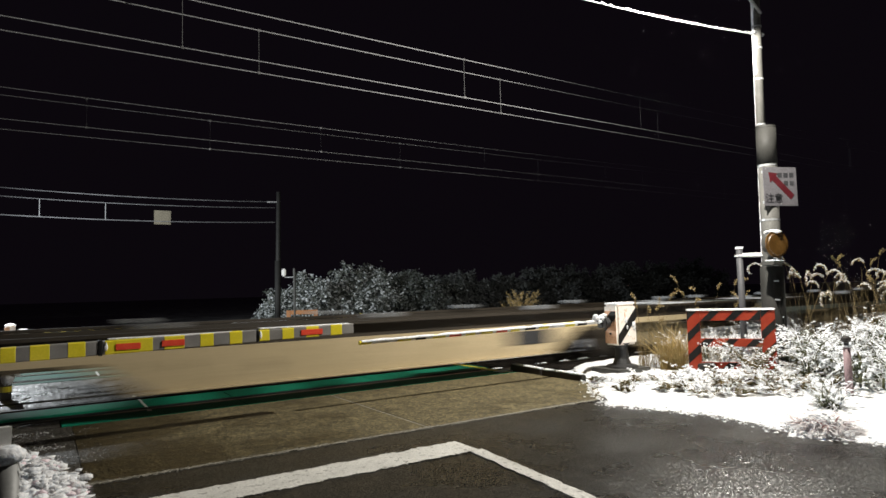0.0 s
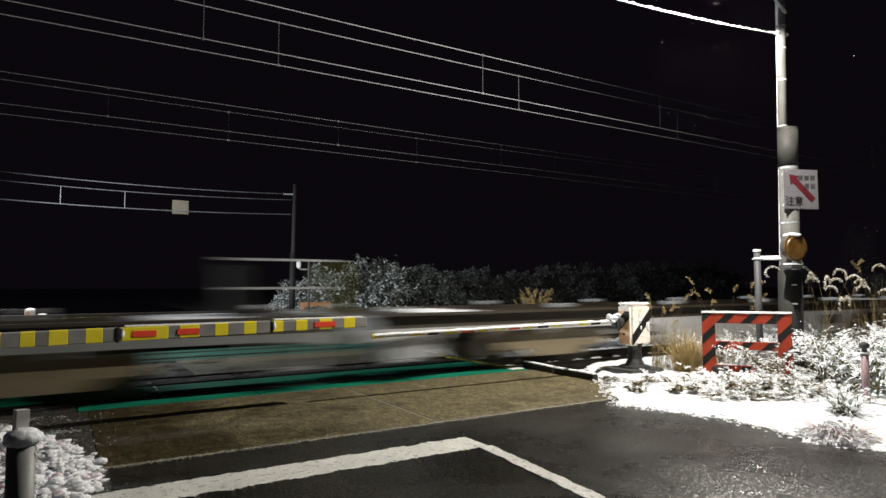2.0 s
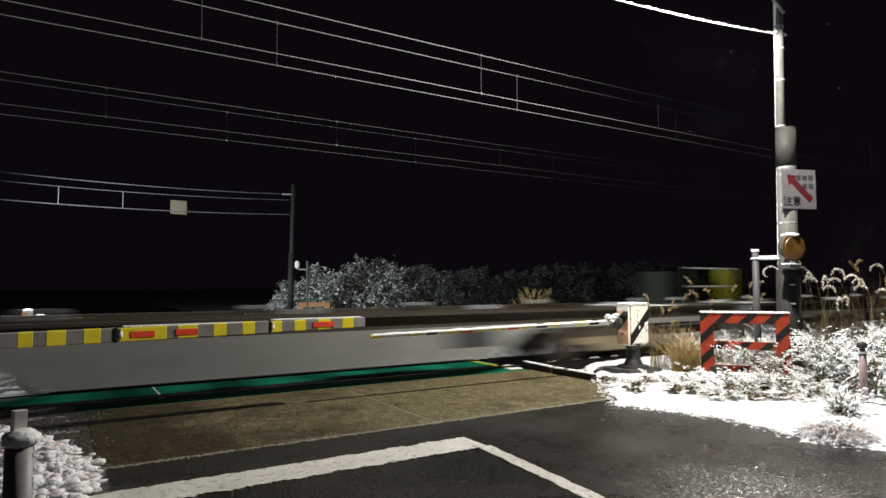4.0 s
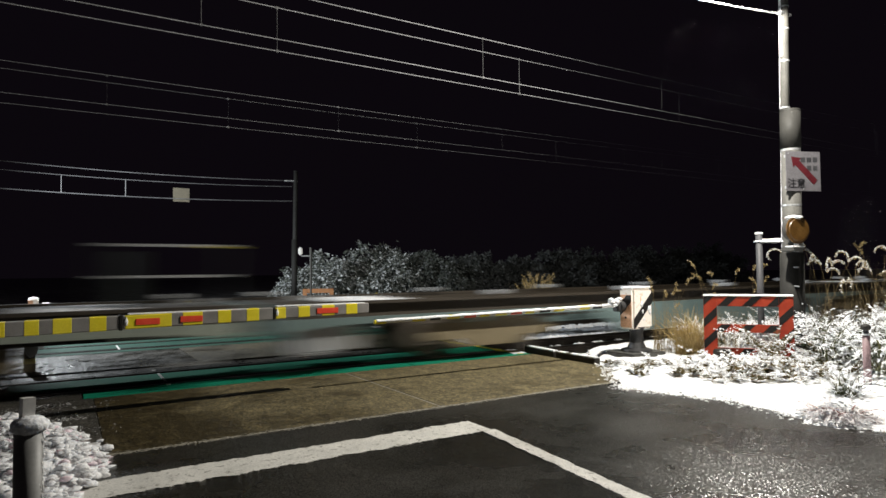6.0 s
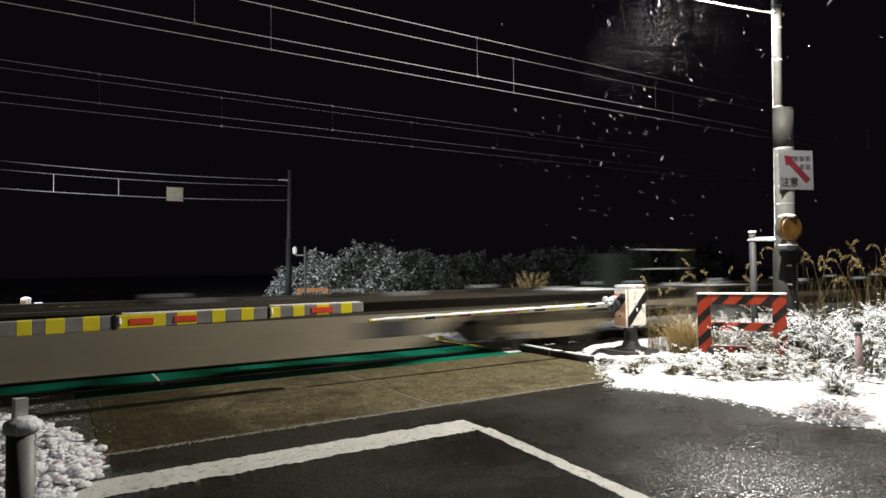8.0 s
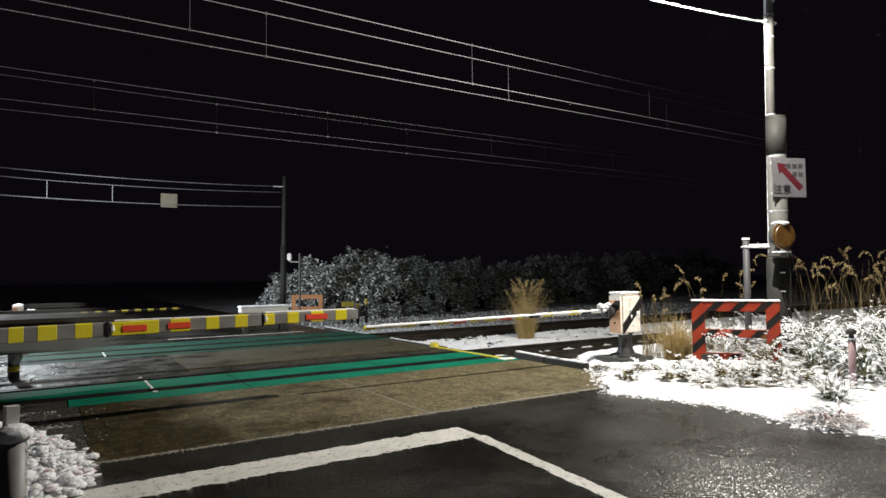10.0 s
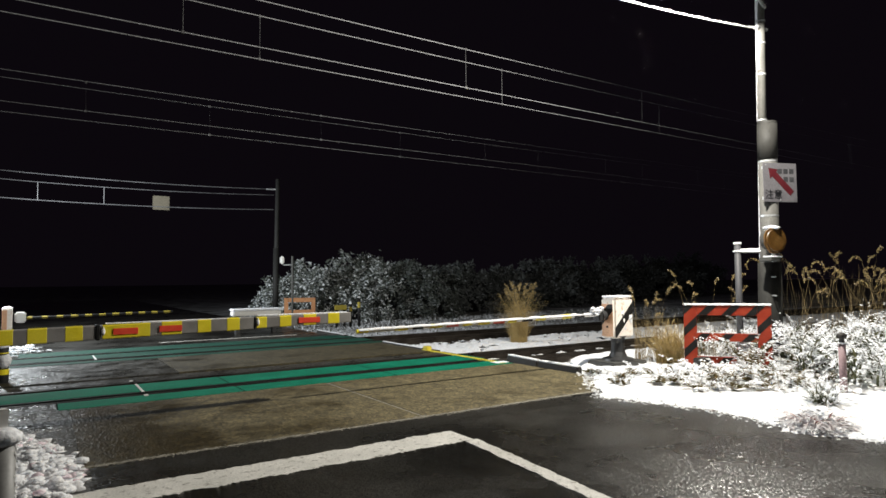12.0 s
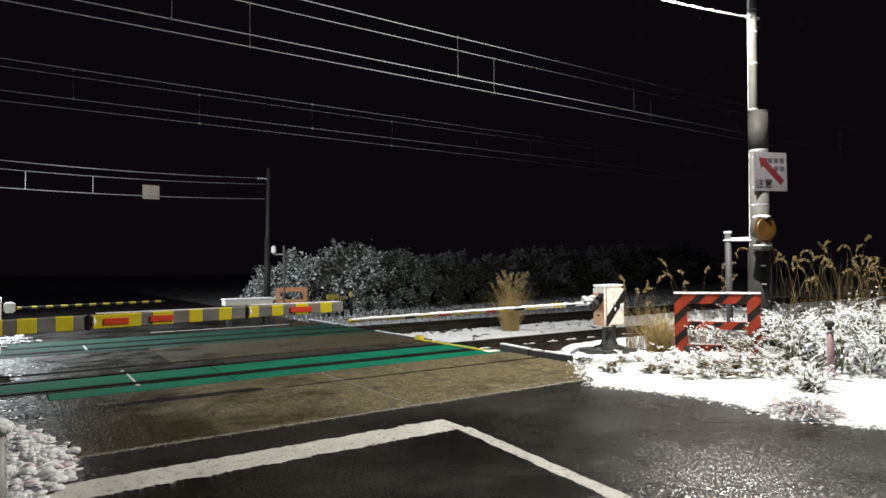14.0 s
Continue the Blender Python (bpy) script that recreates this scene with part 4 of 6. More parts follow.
def small_barrier():
    """The right-hand barrier machine on its pedestal, with a slim snow-covered arm."""
    t = thing("barrier_gate", (8.07, 7.12, 0), "lowered barrier machine, cream case, slim snow-covered striped arm", "barrier")
    part("footing", box(-0.42, 0.36, -0.30, 0.30, -0.02, 0.10, 0.02), M_WRAP, t, "concrete footing")
    ped = bmesh.new()
    rings = [(0.0, 0.26), (0.03, 0.25), (0.06, 0.15), (0.14, 0.115), (0.30, 0.105), (0.37, 0.12), (0.40, 0.15)]
    for (za, ra), (zb, rb) in zip(rings, rings[1:]):
        rod((0, 0, 0.10 + za), (0, 0, 0.10 + zb), ra, rb, 18, ped)
    part("pedestal", ped, M_DARKSTEEL, t, "flared black iron pedestal")
    case = part("machine_case", box(-0.235, 0.235, -0.15, 0.15, 0.47, 1.135, 0.035), M_CREAM, t, "cream enamel case with rust runs")
    part("snow_cap", box(-0.228, 0.228, -0.143, 0.143, 1.130, 1.166, 0.016), M_SNOW, t, "thin snow cap")
    part("stripe", prism(stripe_shape(-0.215, 0.215, 0.485, 1.10, -0.86, -0.68, -1.0), -0.155, -0.145), M_BLACK, case, "black slanting stripe")
    part("stripe", prism(stripe_shape(-0.117, 0.117, 0.505, 1.025, 0.80, 1.00, 1.0), -0.246, -0.236, "x"), M_BLACK, case, "black slanting stripe")
    part("side_plate", box(-0.239, -0.233, -0.118, 0.118, 0.50, 1.03, 0.002), M_ORANGE, t, "orange tinted side plate")
    part("lock", rod((-0.250, 0.0, 0.66), (-0.236, 0.0, 0.66), 0.018), M_BLACK, t)
    part("lock", box(-0.07, -0.05, -0.165, -0.15, 0.70, 0.74, 0.004), M_BLACK, t)
    for x, z, r in ((-0.03, 0.87, 0.05), (-0.01, 0.76, 0.035), (0.14, 0.80, 0.05), (0.16, 0.74, 0.04), (0.02, 0.63, 0.028)):
        part("snow_clot", ball((x, -0.152, z), r, (0.7, 0.3, 1.0), 0.6, seed=x * 9), M_SNOW, t, "stuck snow", True)
    for z, r in ((0.95, 0.03), (0.66, 0.022)):
        part("rust_patch", ball((-0.05, -0.147, z), r, (0.6, 0.2, 2.0), 0.5, seed=z), M_ORANGE, t, "rust-coloured patch", True)
    # hub and arm
    part("hub", rod((-0.34, 0.06, 0.84), (-0.22, 0.06, 0.84), 0.085, 0.085, 16), M_DARKSTEEL, t, "black pivot hub")
    part("counterweight_bracket", box(-0.42, -0.26, 0.0, 0.12, 0.76, 0.90, 0.015), M_DARKSTEEL, t)
    tip, root = Vector((-4.71, 0.08, 0.81)), Vector((-0.40, 0.06, 0.865))
    arm = part("arm", rod(tip, root, 0.024, 0.034, 12), M_WHITE, t, "slim white barrier arm")
    d = root - tip
    n = 16
    for i in range(n):
        a, b = tip + d * (i / n), tip + d * ((i + (0.75 if i % 3 else 0.6)) / n)
        if i in (0, 2, 4, 6, 7, 9, 11, 13):
            part("yellow_band", rod(a, b, 0.0265 + 0.010 * i / n, 0.0270 + 0.010 * i / n, 12), M_YELLOW, arm, "yellow band")
        elif i in (3, 10, 14):
            part("black_band", rod(a, b, 0.0265 + 0.010 * i / n, 0.0270 + 0.010 * i / n, 12), M_BLACK, arm, "black band")
        elif i in (5, 8):
            part("red_band", rod(a, b, 0.0265 + 0.010 * i / n, 0.0270 + 0.010 * i / n, 12), M_REDSPOT, arm, "red band")
    cap = bmesh.new()
    rows = []
    m = 70
    for i in range(m + 1):
        c = tip + d * (0.006 + 0.985 * i / m)
        w, h = 0.031 + 0.010 * i / m, 0.032 + 0.008 * wob(i * 0.3, 0, 1.0, 4)
        rows.append([cap.verts.new((c.x, c.y + w * math.cos(q), c.z + 0.002 + h * math.sin(q))) for q in (math.pi, 2.3, 1.57, 0.8, 0.0)])
    for r, q in zip(rows, rows[1:]):
        for k in range(4):
            cap.faces.new((r[k], q[k], q[k + 1], r[k + 1]))
        cap.faces.new((r[4], q[4], q[0], r[0]))
    bmesh.ops.recalc_face_normals(cap, faces=cap.faces)
    part("snow_cap", cap, M_SNOW, arm, "ridge of snow on the arm", True)
    sb = bmesh.new()
    for i in range(26):
        ball((-0.42 + rng.normal(0, 0.07), 0.05 + rng.normal(0, 0.05), 0.90 + rng.uniform(-0.05, 0.07)), rng.uniform(0.025, 0.06), (1.2, 1, 0.7), 0.5, sb, 1, i)
    part("snow_pile", sb, M_SNOW, t, "heap of snow on the pivot", True)


small_barrier()


# ---- striped guard frame ----
def guard_frame(at, turn, length, height, name, label, mats, bars=(0.0, 0.40), post=0.19, with_snow=True):
    t = thing(name, at, label, "guard frame")
    t.rotation_euler = (0, 0, turn)
    th = 0.035
    red, black = mats

    def panel(nm, u0, u1, z0, z1, flip):
        p = part(nm, box(u0, u1, -th, th, z0, z1, 0.006), red, t)
        if black is None:
            return
        pitch, slope = 0.335, (1.0 if flip else -1.0)
        k = -12
        while k < 24:
            s = stripe_shape(u0 + 0.003, u1 - 0.003, z0 + 0.003, z1 - 0.003, k * pitch, k * pitch + pitch * 0.40, slope)
            if len(s) > 2:
                part("stripe", prism(s, -th - 0.004, -th + 0.004), black, p, "black slanting stripe")
            k += 1

    panel("post", 0, post, -0.1, height, False)
    panel("post", length - post, length, -0.1, height, False)
    panel("rail", post + 0.001, length - post - 0.001, height - 0.155, height, False)
    panel("rail", post + 0.001, length - post - 0.001, height - 0.55, height - 0.43, False)
    if height > 0.8:
        panel("rail", post + 0.001, length - post - 0.001, 0.13, 0.23, False)
    if with_snow:
        part("snow_cap", box(-0.01, length + 0.01, -th - 0.015, th + 0.02, height - 0.003, height + 0.028, 0.012), M_SNOW, t, "even layer of snow")
    return t


guard_frame((8.49, 6.15, 0), math.atan2(-1.042, 0.731), 1.225, 1.02, "guard_frame", "red and black striped guard frame with snow on its top", (M_RED, M_BLACK))
stone = thing("marker_stone", (8.40, 5.78, 0.0), "short brown marker stone half buried in snow", "marker")
part("block", box(-0.11, 0.11, -0.09, 0.09, -0.05, 0.24, 0.015), M_KERB, stone)

# ---- pole with sign, lamp and wires ----
POLE = Vector((10.03, 5.64, 0))


def utility_pole():
    t = thing("utility_pole", POLE, "grey concrete utility pole, snow blown onto one side", "pole")
    top = Vector((0.065, -0.118, 9.0))
    part("shaft", rod((0, 0, -0.2), top * (4.0 / 9), 0.156, 0.141, 32), M_CONCRETE, t, smooth=True)
    for z in (2.45, 3.35):
        c = top * (z / 9.0)
        r = 0.156 - 0.034 * z / 9.0 + 0.004
        part("band", rod(c - Vector((0, 0, 0.015)), c + Vector((0, 0, 0.015)), r, r, 24), M_GALV, t, "thin steel band")
    c0, c1 = top * (0.0 / 9), top * (1.68 / 9)
    part("lower_wrap", rod(c0, c1, 0.182, 0.176, 32), M_FOOT, t, "dark grey sheet wrapped round the foot", smooth=True)
    c0, c1 = top * (3.38 / 9), top * (3.98 / 9)
    part("upper_wrap", rod(c0, c1, 0.153, 0.151, 32), M_FOOT, t, "dark grey plastic sleeve", smooth=True)
    part("step_bolt", rod((-0.12, -0.12, 1.15), (-0.21, -0.24, 1.15), 0.012), M_GALV, t)
    part("step_bolt", rod((-0.12, -0.12, 1.45), (-0.21, -0.24, 1.45), 0.012), M_GALV, t)
    part("clamp", box(-0.14, 0.16, -0.06, 0.04, 5.58, 5.63, 0.012), M_GALV, t)
    part("shaft_cap", rod(top * (3.98 / 9), top * (4.01 / 9), 0.154, 0.150, 32), M_FOOT, t, "dark cap on the thick shaft")
    # slim upper pole strapped to the shaft, with snow blown onto it
    off = Vector((-0.036, 0.064, 0))
    part("upper_pole", rod(top * (3.2 / 9) + off, top + off, 0.074, 0.062, 24), M_CONCRETE, t, "slim grey upper pole", smooth=True)
    for z in (4.05, 4.82, 5.35, 5.72):
        c = top * (z / 9.0) + off
        part("band", rod(c - Vector((0, 0, 0.012)), c + Vector((0, 0, 0.012)), 0.079, 0.079, 20), M_GALV, t, "thin steel band")
    for z0, z1, a0, a1, r0, o in ((1.75, 3.36, 116, 140, 0.1565, Vector()), (4.9, 7.4, 114, 190, 0.080, off), (4.05, 4.88, 114, 150, 0.0785, off)):
        crust, rows = bmesh.new(), []
        n = int((z1 - z0) / 0.03)
        for i in range(n + 1):
            z = z0 + (z1 - z0) * i / n
            c, ra = top * (z / 9.0) + o, r0 - (0.034 if r0 > 0.1 else 0.012) * z / 9.0
            lo, hi = a0 + 4 * wob(z, 1, 4.0, 1), a1 + 16 * wob(z, 2, 1.5, 2) + 12 * wob(z, 3, 9.0, 2)
            row = []
            for k in range(9):
                az = math.radians(lo + (hi - lo) * k / 8)
                rk = ra - 0.010 * (1.0 if k in (0, 8) else 0.0) + 0.003 * wob(z * 9, k, 1.0, 3)
                row.append(crust.verts.new((c.x + rk * math.cos(az), c.y + rk * math.sin(az), z)))
            rows.append(row)
        for p, q in zip(rows, rows[1:]):
            for k in range(8):
                crust.faces.new((p[k], p[k + 1], q[k + 1], q[k]))
        part("snow_crust", crust, M_SNOW, t, "wind-blown snow stuck to one side", True)
    # lamp arm
    a = top * (5.95 / 9)
    L = Vector(LAMP_NEAR) - POLE
    part("lamp_arm", rod(a, (L.x + 0.35, L.y + 0.02, L.z + 0.22), 0.026, 0.022, 10), M_GALV, t, "slim steel lamp arm")
    d = Vector((L.x, L.y, 0)).normalized()
    head = part("lamp_head", box(L.x - 0.32, L.x + 0.42, L.y - 0.13, L.y + 0.13, L.z + 0.11, L.z + 0.24, 0.03), M_GALV, t, "flat LED street-lamp head")
    part("snow_cap", box(L.x - 0.30, L.x + 0.38, L.y - 0.12, L.y + 0.12, L.z + 0.236, L.z + 0.27, 0.014), M_SNOW, head)
    m, nt, b = nodes_of("lit_lamp_glass")
    b.inputs["Emission Color"].default_value = (1, 0.97, 0.92, 1)
    b.inputs["Emission Strength"].default_value = 25.0
    part("lens", box(L.x - 0.26, L.x + 0.10, L.y - 0.10, L.y + 0.10, L.z + 0.095, L.z + 0.108, 0.004), m, head, "glowing lamp lens")


utility_pole()


def warning_sign():
    """White square sign on the pole: red arrow to the upper left, two words of warning, faded small print as bars."""
    t = thing("warning_sign", (9.80, 5.545, 2.98), "white square warning sign with red arrow on the pole", "sign")
    t.rotation_euler = (0, 0, math.radians(-21))
    x0 = 0.0
    part("plate", box(x0, x0 + 0.63, -0.012, -0.002, -0.315, 0.325, 0.004), M_SIGN, t)
    part("bracket", box(x0 + 0.02, x0 + 0.20, -0.002, 0.05, -0.27, -0.23), M_GALV, t)
    part("bracket", box(x0 + 0.02, x0 + 0.20, -0.002, 0.05, 0.23, 0.27), M_GALV, t)
    p, q = Vector((x0 + 0.53, 0, -0.17)), Vector((x0 + 0.10, 0, 0.24))
    u = (q - p).normalized()
    n = Vector((-u.z, 0, u.x))
    w = 0.052
    shaft_end = q - u * 0.14
    pts = [p + n * w, p - n * w, shaft_end - n * w, shaft_end - n * 0.105, q, shaft_end + n * 0.105, shaft_end + n * w]
    pts = [(a.x, a.z) for a in pts]
    part("arrow", prism([(x, z) for x, z in pts], -0.016, -0.010), M_REDARROW, t, "red arrow")
    for k, (cx, cz) in enumerate(((0.31, 0.19), (0.42, 0.19), (0.53, 0.195), (0.42, 0.06), (0.53, 0.06))):
        part("print_bar", box(x0 + cx - 0.04, x0 + cx + 0.04, -0.015, -0.010, cz - 0.038, cz + 0.038), M_SIGNGREY, t, "unreadable faded print")
    cu = bpy.data.curves.new("sign_text", "FONT")
    cu.body, cu.size, cu.extrude = "注意", 0.165, 0.002
    cu.materials.append(M_SIGNBLACK)
    tx = new("text", cu)
    tx.parent, tx.location, tx.rotation_euler = t, (x0 + 0.02, -0.015, -0.25), (math.pi / 2, 0, 0)
    for x, z in ((0.31, -0.28), (0.05, 0.29)):
        part("bolt", rod((x0 + x, -0.018, z), (x0 + x, -0.010, z), 0.010), M_GALV, t)


warning_sign()


def round_lamp():
    """Round amber warning lamp on a short pipe, tied to the pole by an arm."""
    t = thing("warning_lamp", (9.78, 5.40, 0.0), "round amber warning lamp with a cap of snow", "lamp")
    face = Vector((-0.28, -0.96, 0)).normalized()
    c = Vector((0.0, 0.0, 2.03))
    part("housing", rod(c + face * 0.03, c - face * 0.12, 0.205, 0.15, 30), M_WRAP, t)
    part("lens", rod(c + face * 0.06, c + face * 0.03, 0.17, 0.195, 30), M_AMBER, t, "dull amber lens")
    part("rim", rod(c + face * 0.045, c + face * 0.02, 0.215, 0.215, 30), M_AMBER, t)
    part("snow_cap", ball(c + Vector((0, 0, 0.205)) - face * 0.03, 0.13, (1, 1, 0.28), 0.3), M_SNOW, t, "snow on top", True)
    part("stem", rod(c - Vector((0, 0, 0.17)), c - Vector((0, 0, 0.34)), 0.035), M_GALV, t)
    part("bracket", box(-0.16, 0.12, -0.05, 0.16, 1.70, 1.76, 0.01), M_WRAP, t)
    part("snow_ledge", box(-0.15, 0.18, -0.05, 0.1, 1.762, 1.785, 0.008), M_SNOW, t)


round_lamp()


def pipe_stand():
    t = thing("pipe_post", (9.80, 6.02, 0.0), "galvanised pipe post with snowy cross arm", "post")
    part("pipe", rod((0, 0, -0.1), (0, 0, 2.02), 0.052, 0.052, 18), M_PIPEGREY, t, smooth=True)
    part("cap", rod((0, 0, 2.0), (0, 0, 2.035), 0.062), M_SNOW, t)
    part("cross_arm", rod((-0.04, 0.02, 1.88), (0.14, -0.34, 1.87), 0.022), M_GALV, t)
    part("snow_ledge", box(-0.02, 0.40, -0.028, 0.028, 1.898, 1.925, 0.010, turn=Matrix.Rotation(math.radians(-63), 4, "Z")), M_SNOW, t)
    part("snow_collar", ball((0, 0, 1.885), 0.075, (1, 1, 0.35), 0.4), M_SNOW, t, "", True)


pipe_stand()

post = thing("marker_post", (8.13, 3.70, 0.03), "faded pink marker post with dark round cap", "post")
part("tube", rod((0, 0, -0.1), (0, 0, 0.60), 0.042, 0.040, 16), M_PINKPOST, post, smooth=True)
part("neck", rod((0, 0, 0.60), (0, 0, 0.66), 0.030, 0.030, 14), M_DARKSTEEL, post)
part("cap", ball((0, 0, 0.70), 0.058, (1, 1, 0.75), 0.0), M_KERB, post, "dark rounded cap", True)
part("snow_ring", ball((0, 0, 0.615), 0.050, (1, 1, 0.3), 0.4), M_SNOW, post, "", True)

# snow-topped pipe beside the camera
post = thing("bollard", (-0.125, 3.20, 0.0), "grey pipe bollard topped by a cushion of snow", "bollard")
part("pipe", rod((0, 0, -0.1), (0, 0, 0.80), 0.054, 0.054, 26), M_PIPE, post, smooth=True)
part("inner_pipe", rod((-0.01, 0.02, 0.75), (-0.005, 0.03, 0.925), 0.034, 0.034, 4), M_WHITE, post)
part("snow_cushion", ball((0.004, 0, 0.810), 0.072, (1, 1, 0.60), 0.12, None, 3), M_SNOW, post, "cushion of snow", True)
sb = bmesh.new()
for i in range(160):
    a = rng.normal(0.25, 0.38)
    ball((0.054 * math.cos(a), 0.054 * math.sin(a), rng.uniform(0.42, 0.80)), rng.uniform(0.003, 0.008), (0.6, 0.8, 1.8), 0.4, sb, 1, i)
tagged(part("snow_streak", sb, M_SNOW, post, "snow stuck to its side", True), kind="stuff")

post = thing("striped_post", (-0.44, 11.3, 0.0), "short yellow-banded post plastered with snow", "post", "striped posts")
part("tube", rod((0, 0, -0.1), (0, 0, 0.52), 0.075, 0.075, 16), M_DARKSTEEL, post, smooth=True)
part("band", rod((0, 0, 0.43), (0, 0, 0.53), 0.078, 0.058, 16), M_YELLOW, post)
part("band", rod((0, 0, 0.12), (0, 0, 0.2), 0.078, 0.078, 16), M_YELLOW, post)
part("snow_cap", ball((0, 0, 0.53), 0.085, (1, 1, 0.5), 0.3), M_SNOW, post, "", True)
part("snow_plaster", ball((0.02, -0.03, 0.33), 0.09, (1, 1, 1.3), 0.4), M_SNOW, post, "snow stuck to the post", True)

# ---- span wire over the near side of the road ----
def strand(points, r, mat, name, label, category, lump=0.0, group=""):
    bm = bmesh.new()
    tube(points, r, r, 6, bm)
    if lump:
        for a, b in zip(points, points[1:]):
            a, b = Vector(a), Vector(b)
            for _ in range(max(1, int((b - a).length / 0.07))):
                ball(a.lerp(b, rng.random()) + Vector((0, 0, r)), rng.uniform(0.5, 1.0) * lump, (1.6, 0.9, 0.9), 0.5, bm, 1, rng.random() * 9)
    return tagged(link(name, bm, mat), label, category, group)


def sag(a, b, drop, n=24):
    a, b = Vector(a), Vector(b)
    return [a.lerp(b, i / n) - Vector((0, 0, drop * 4 * (i / n) * (1 - i / n))) for i in range(n + 1)]


strand(sag((9.96, 5.69, 5.62), (-4.0, 5.62, 5.55), 0.42, 60), 0.008, M_SNOW, "span_wire", "span wire thick with snow over the road", "wire", 0.022)
stub = thing("span_pole", (-4.15, 5.62, 0), "grey concrete pole holding the span wire", "pole")
part("shaft", rod((0, 0, -0.2), (0, 0, 7.0), 0.16, 0.13, 20), M_CONCRETE, stub, smooth=True)

# ---- overhead wires of both tracks ----
for k, (y, zc, zm, x0) in enumerate(((9.40, 5.065, 5.80, 1.66), (9.90, 5.06, 5.77, 2.92), (14.2, 4.91, 5.50, 0.7), (14.72, 4.83, 5.49, 3.2))):
    near = k < 2
    mat = M_WIRE
    t = thing("overhead_line", (0, y, 0), "pair of frosted overhead wires with droppers above the track", "overhead line", "overhead lines")
    r = 0.0074 if near else 0.0048
    s = lambda x: zm + 0.00045 * (x - 6) ** 2
    cw, mw = bmesh.new(), bmesh.new()
    # radius shrinks to the right to imitate lamp light fading along the wires
    for xa, xb, ra, rb in ((-20, 6, r, r), (6, 14, r, 0.20 * r), (14, 88, 0.20 * r, 0.10 * r)):
        run = np.linspace(xa, xb, 14)
        tube([(x, 0, zc) for x in run], ra, rb, 6, cw)
        tube([(x, 0, s(x)) for x in run], 1.1 * ra, 1.1 * rb, 6, mw)
    part("contact_wire", cw, mat, t)
    part("messenger_wire", mw, mat, t)
    for i in range(-3, 12):
        x = x0 + 5.0 * i
        # droppers beyond x = 9 are thinned for the same fade of light
        dr = rod((x, 0, zc), (x, 0, zm + 0.00045 * (x - 6) ** 2), (0.0040 if x < 9 else 0.0015) if near else 0.0010, None, 6)
        for zz in (zc, zm) if x < 9 else ():
            box(x - 0.02, x + 0.02, -0.012, 0.012, zz - 0.02, zz + 0.02, 0.0, dr)
        part("dropper", dr, M_DARKWIRE, t)


for x in (-20.0, 88.0):
    t = thing("catenary_mast", (x, 0, 0), "grey steel portal carrying the overhead wires", "mast", "catenary masts")
    for y in (7.0, 17.6):
        part("column", rod((0, y, -0.3), (0, y, 7.6), 0.14, 0.12, 14), M_CONCRETE, t)
    part("beam", box(-0.1, 0.1, 6.8, 17.8, 7.0, 7.25), M_GALV, t)
    for y, zc in ((9.40, 5.065), (9.90, 5.06), (14.2, 4.91), (14.72, 4.83)):
        part("hanger", box(-0.03, 0.03, y - 0.03, y + 0.03, zc - 0.02, 7.0), M_GALV, t)


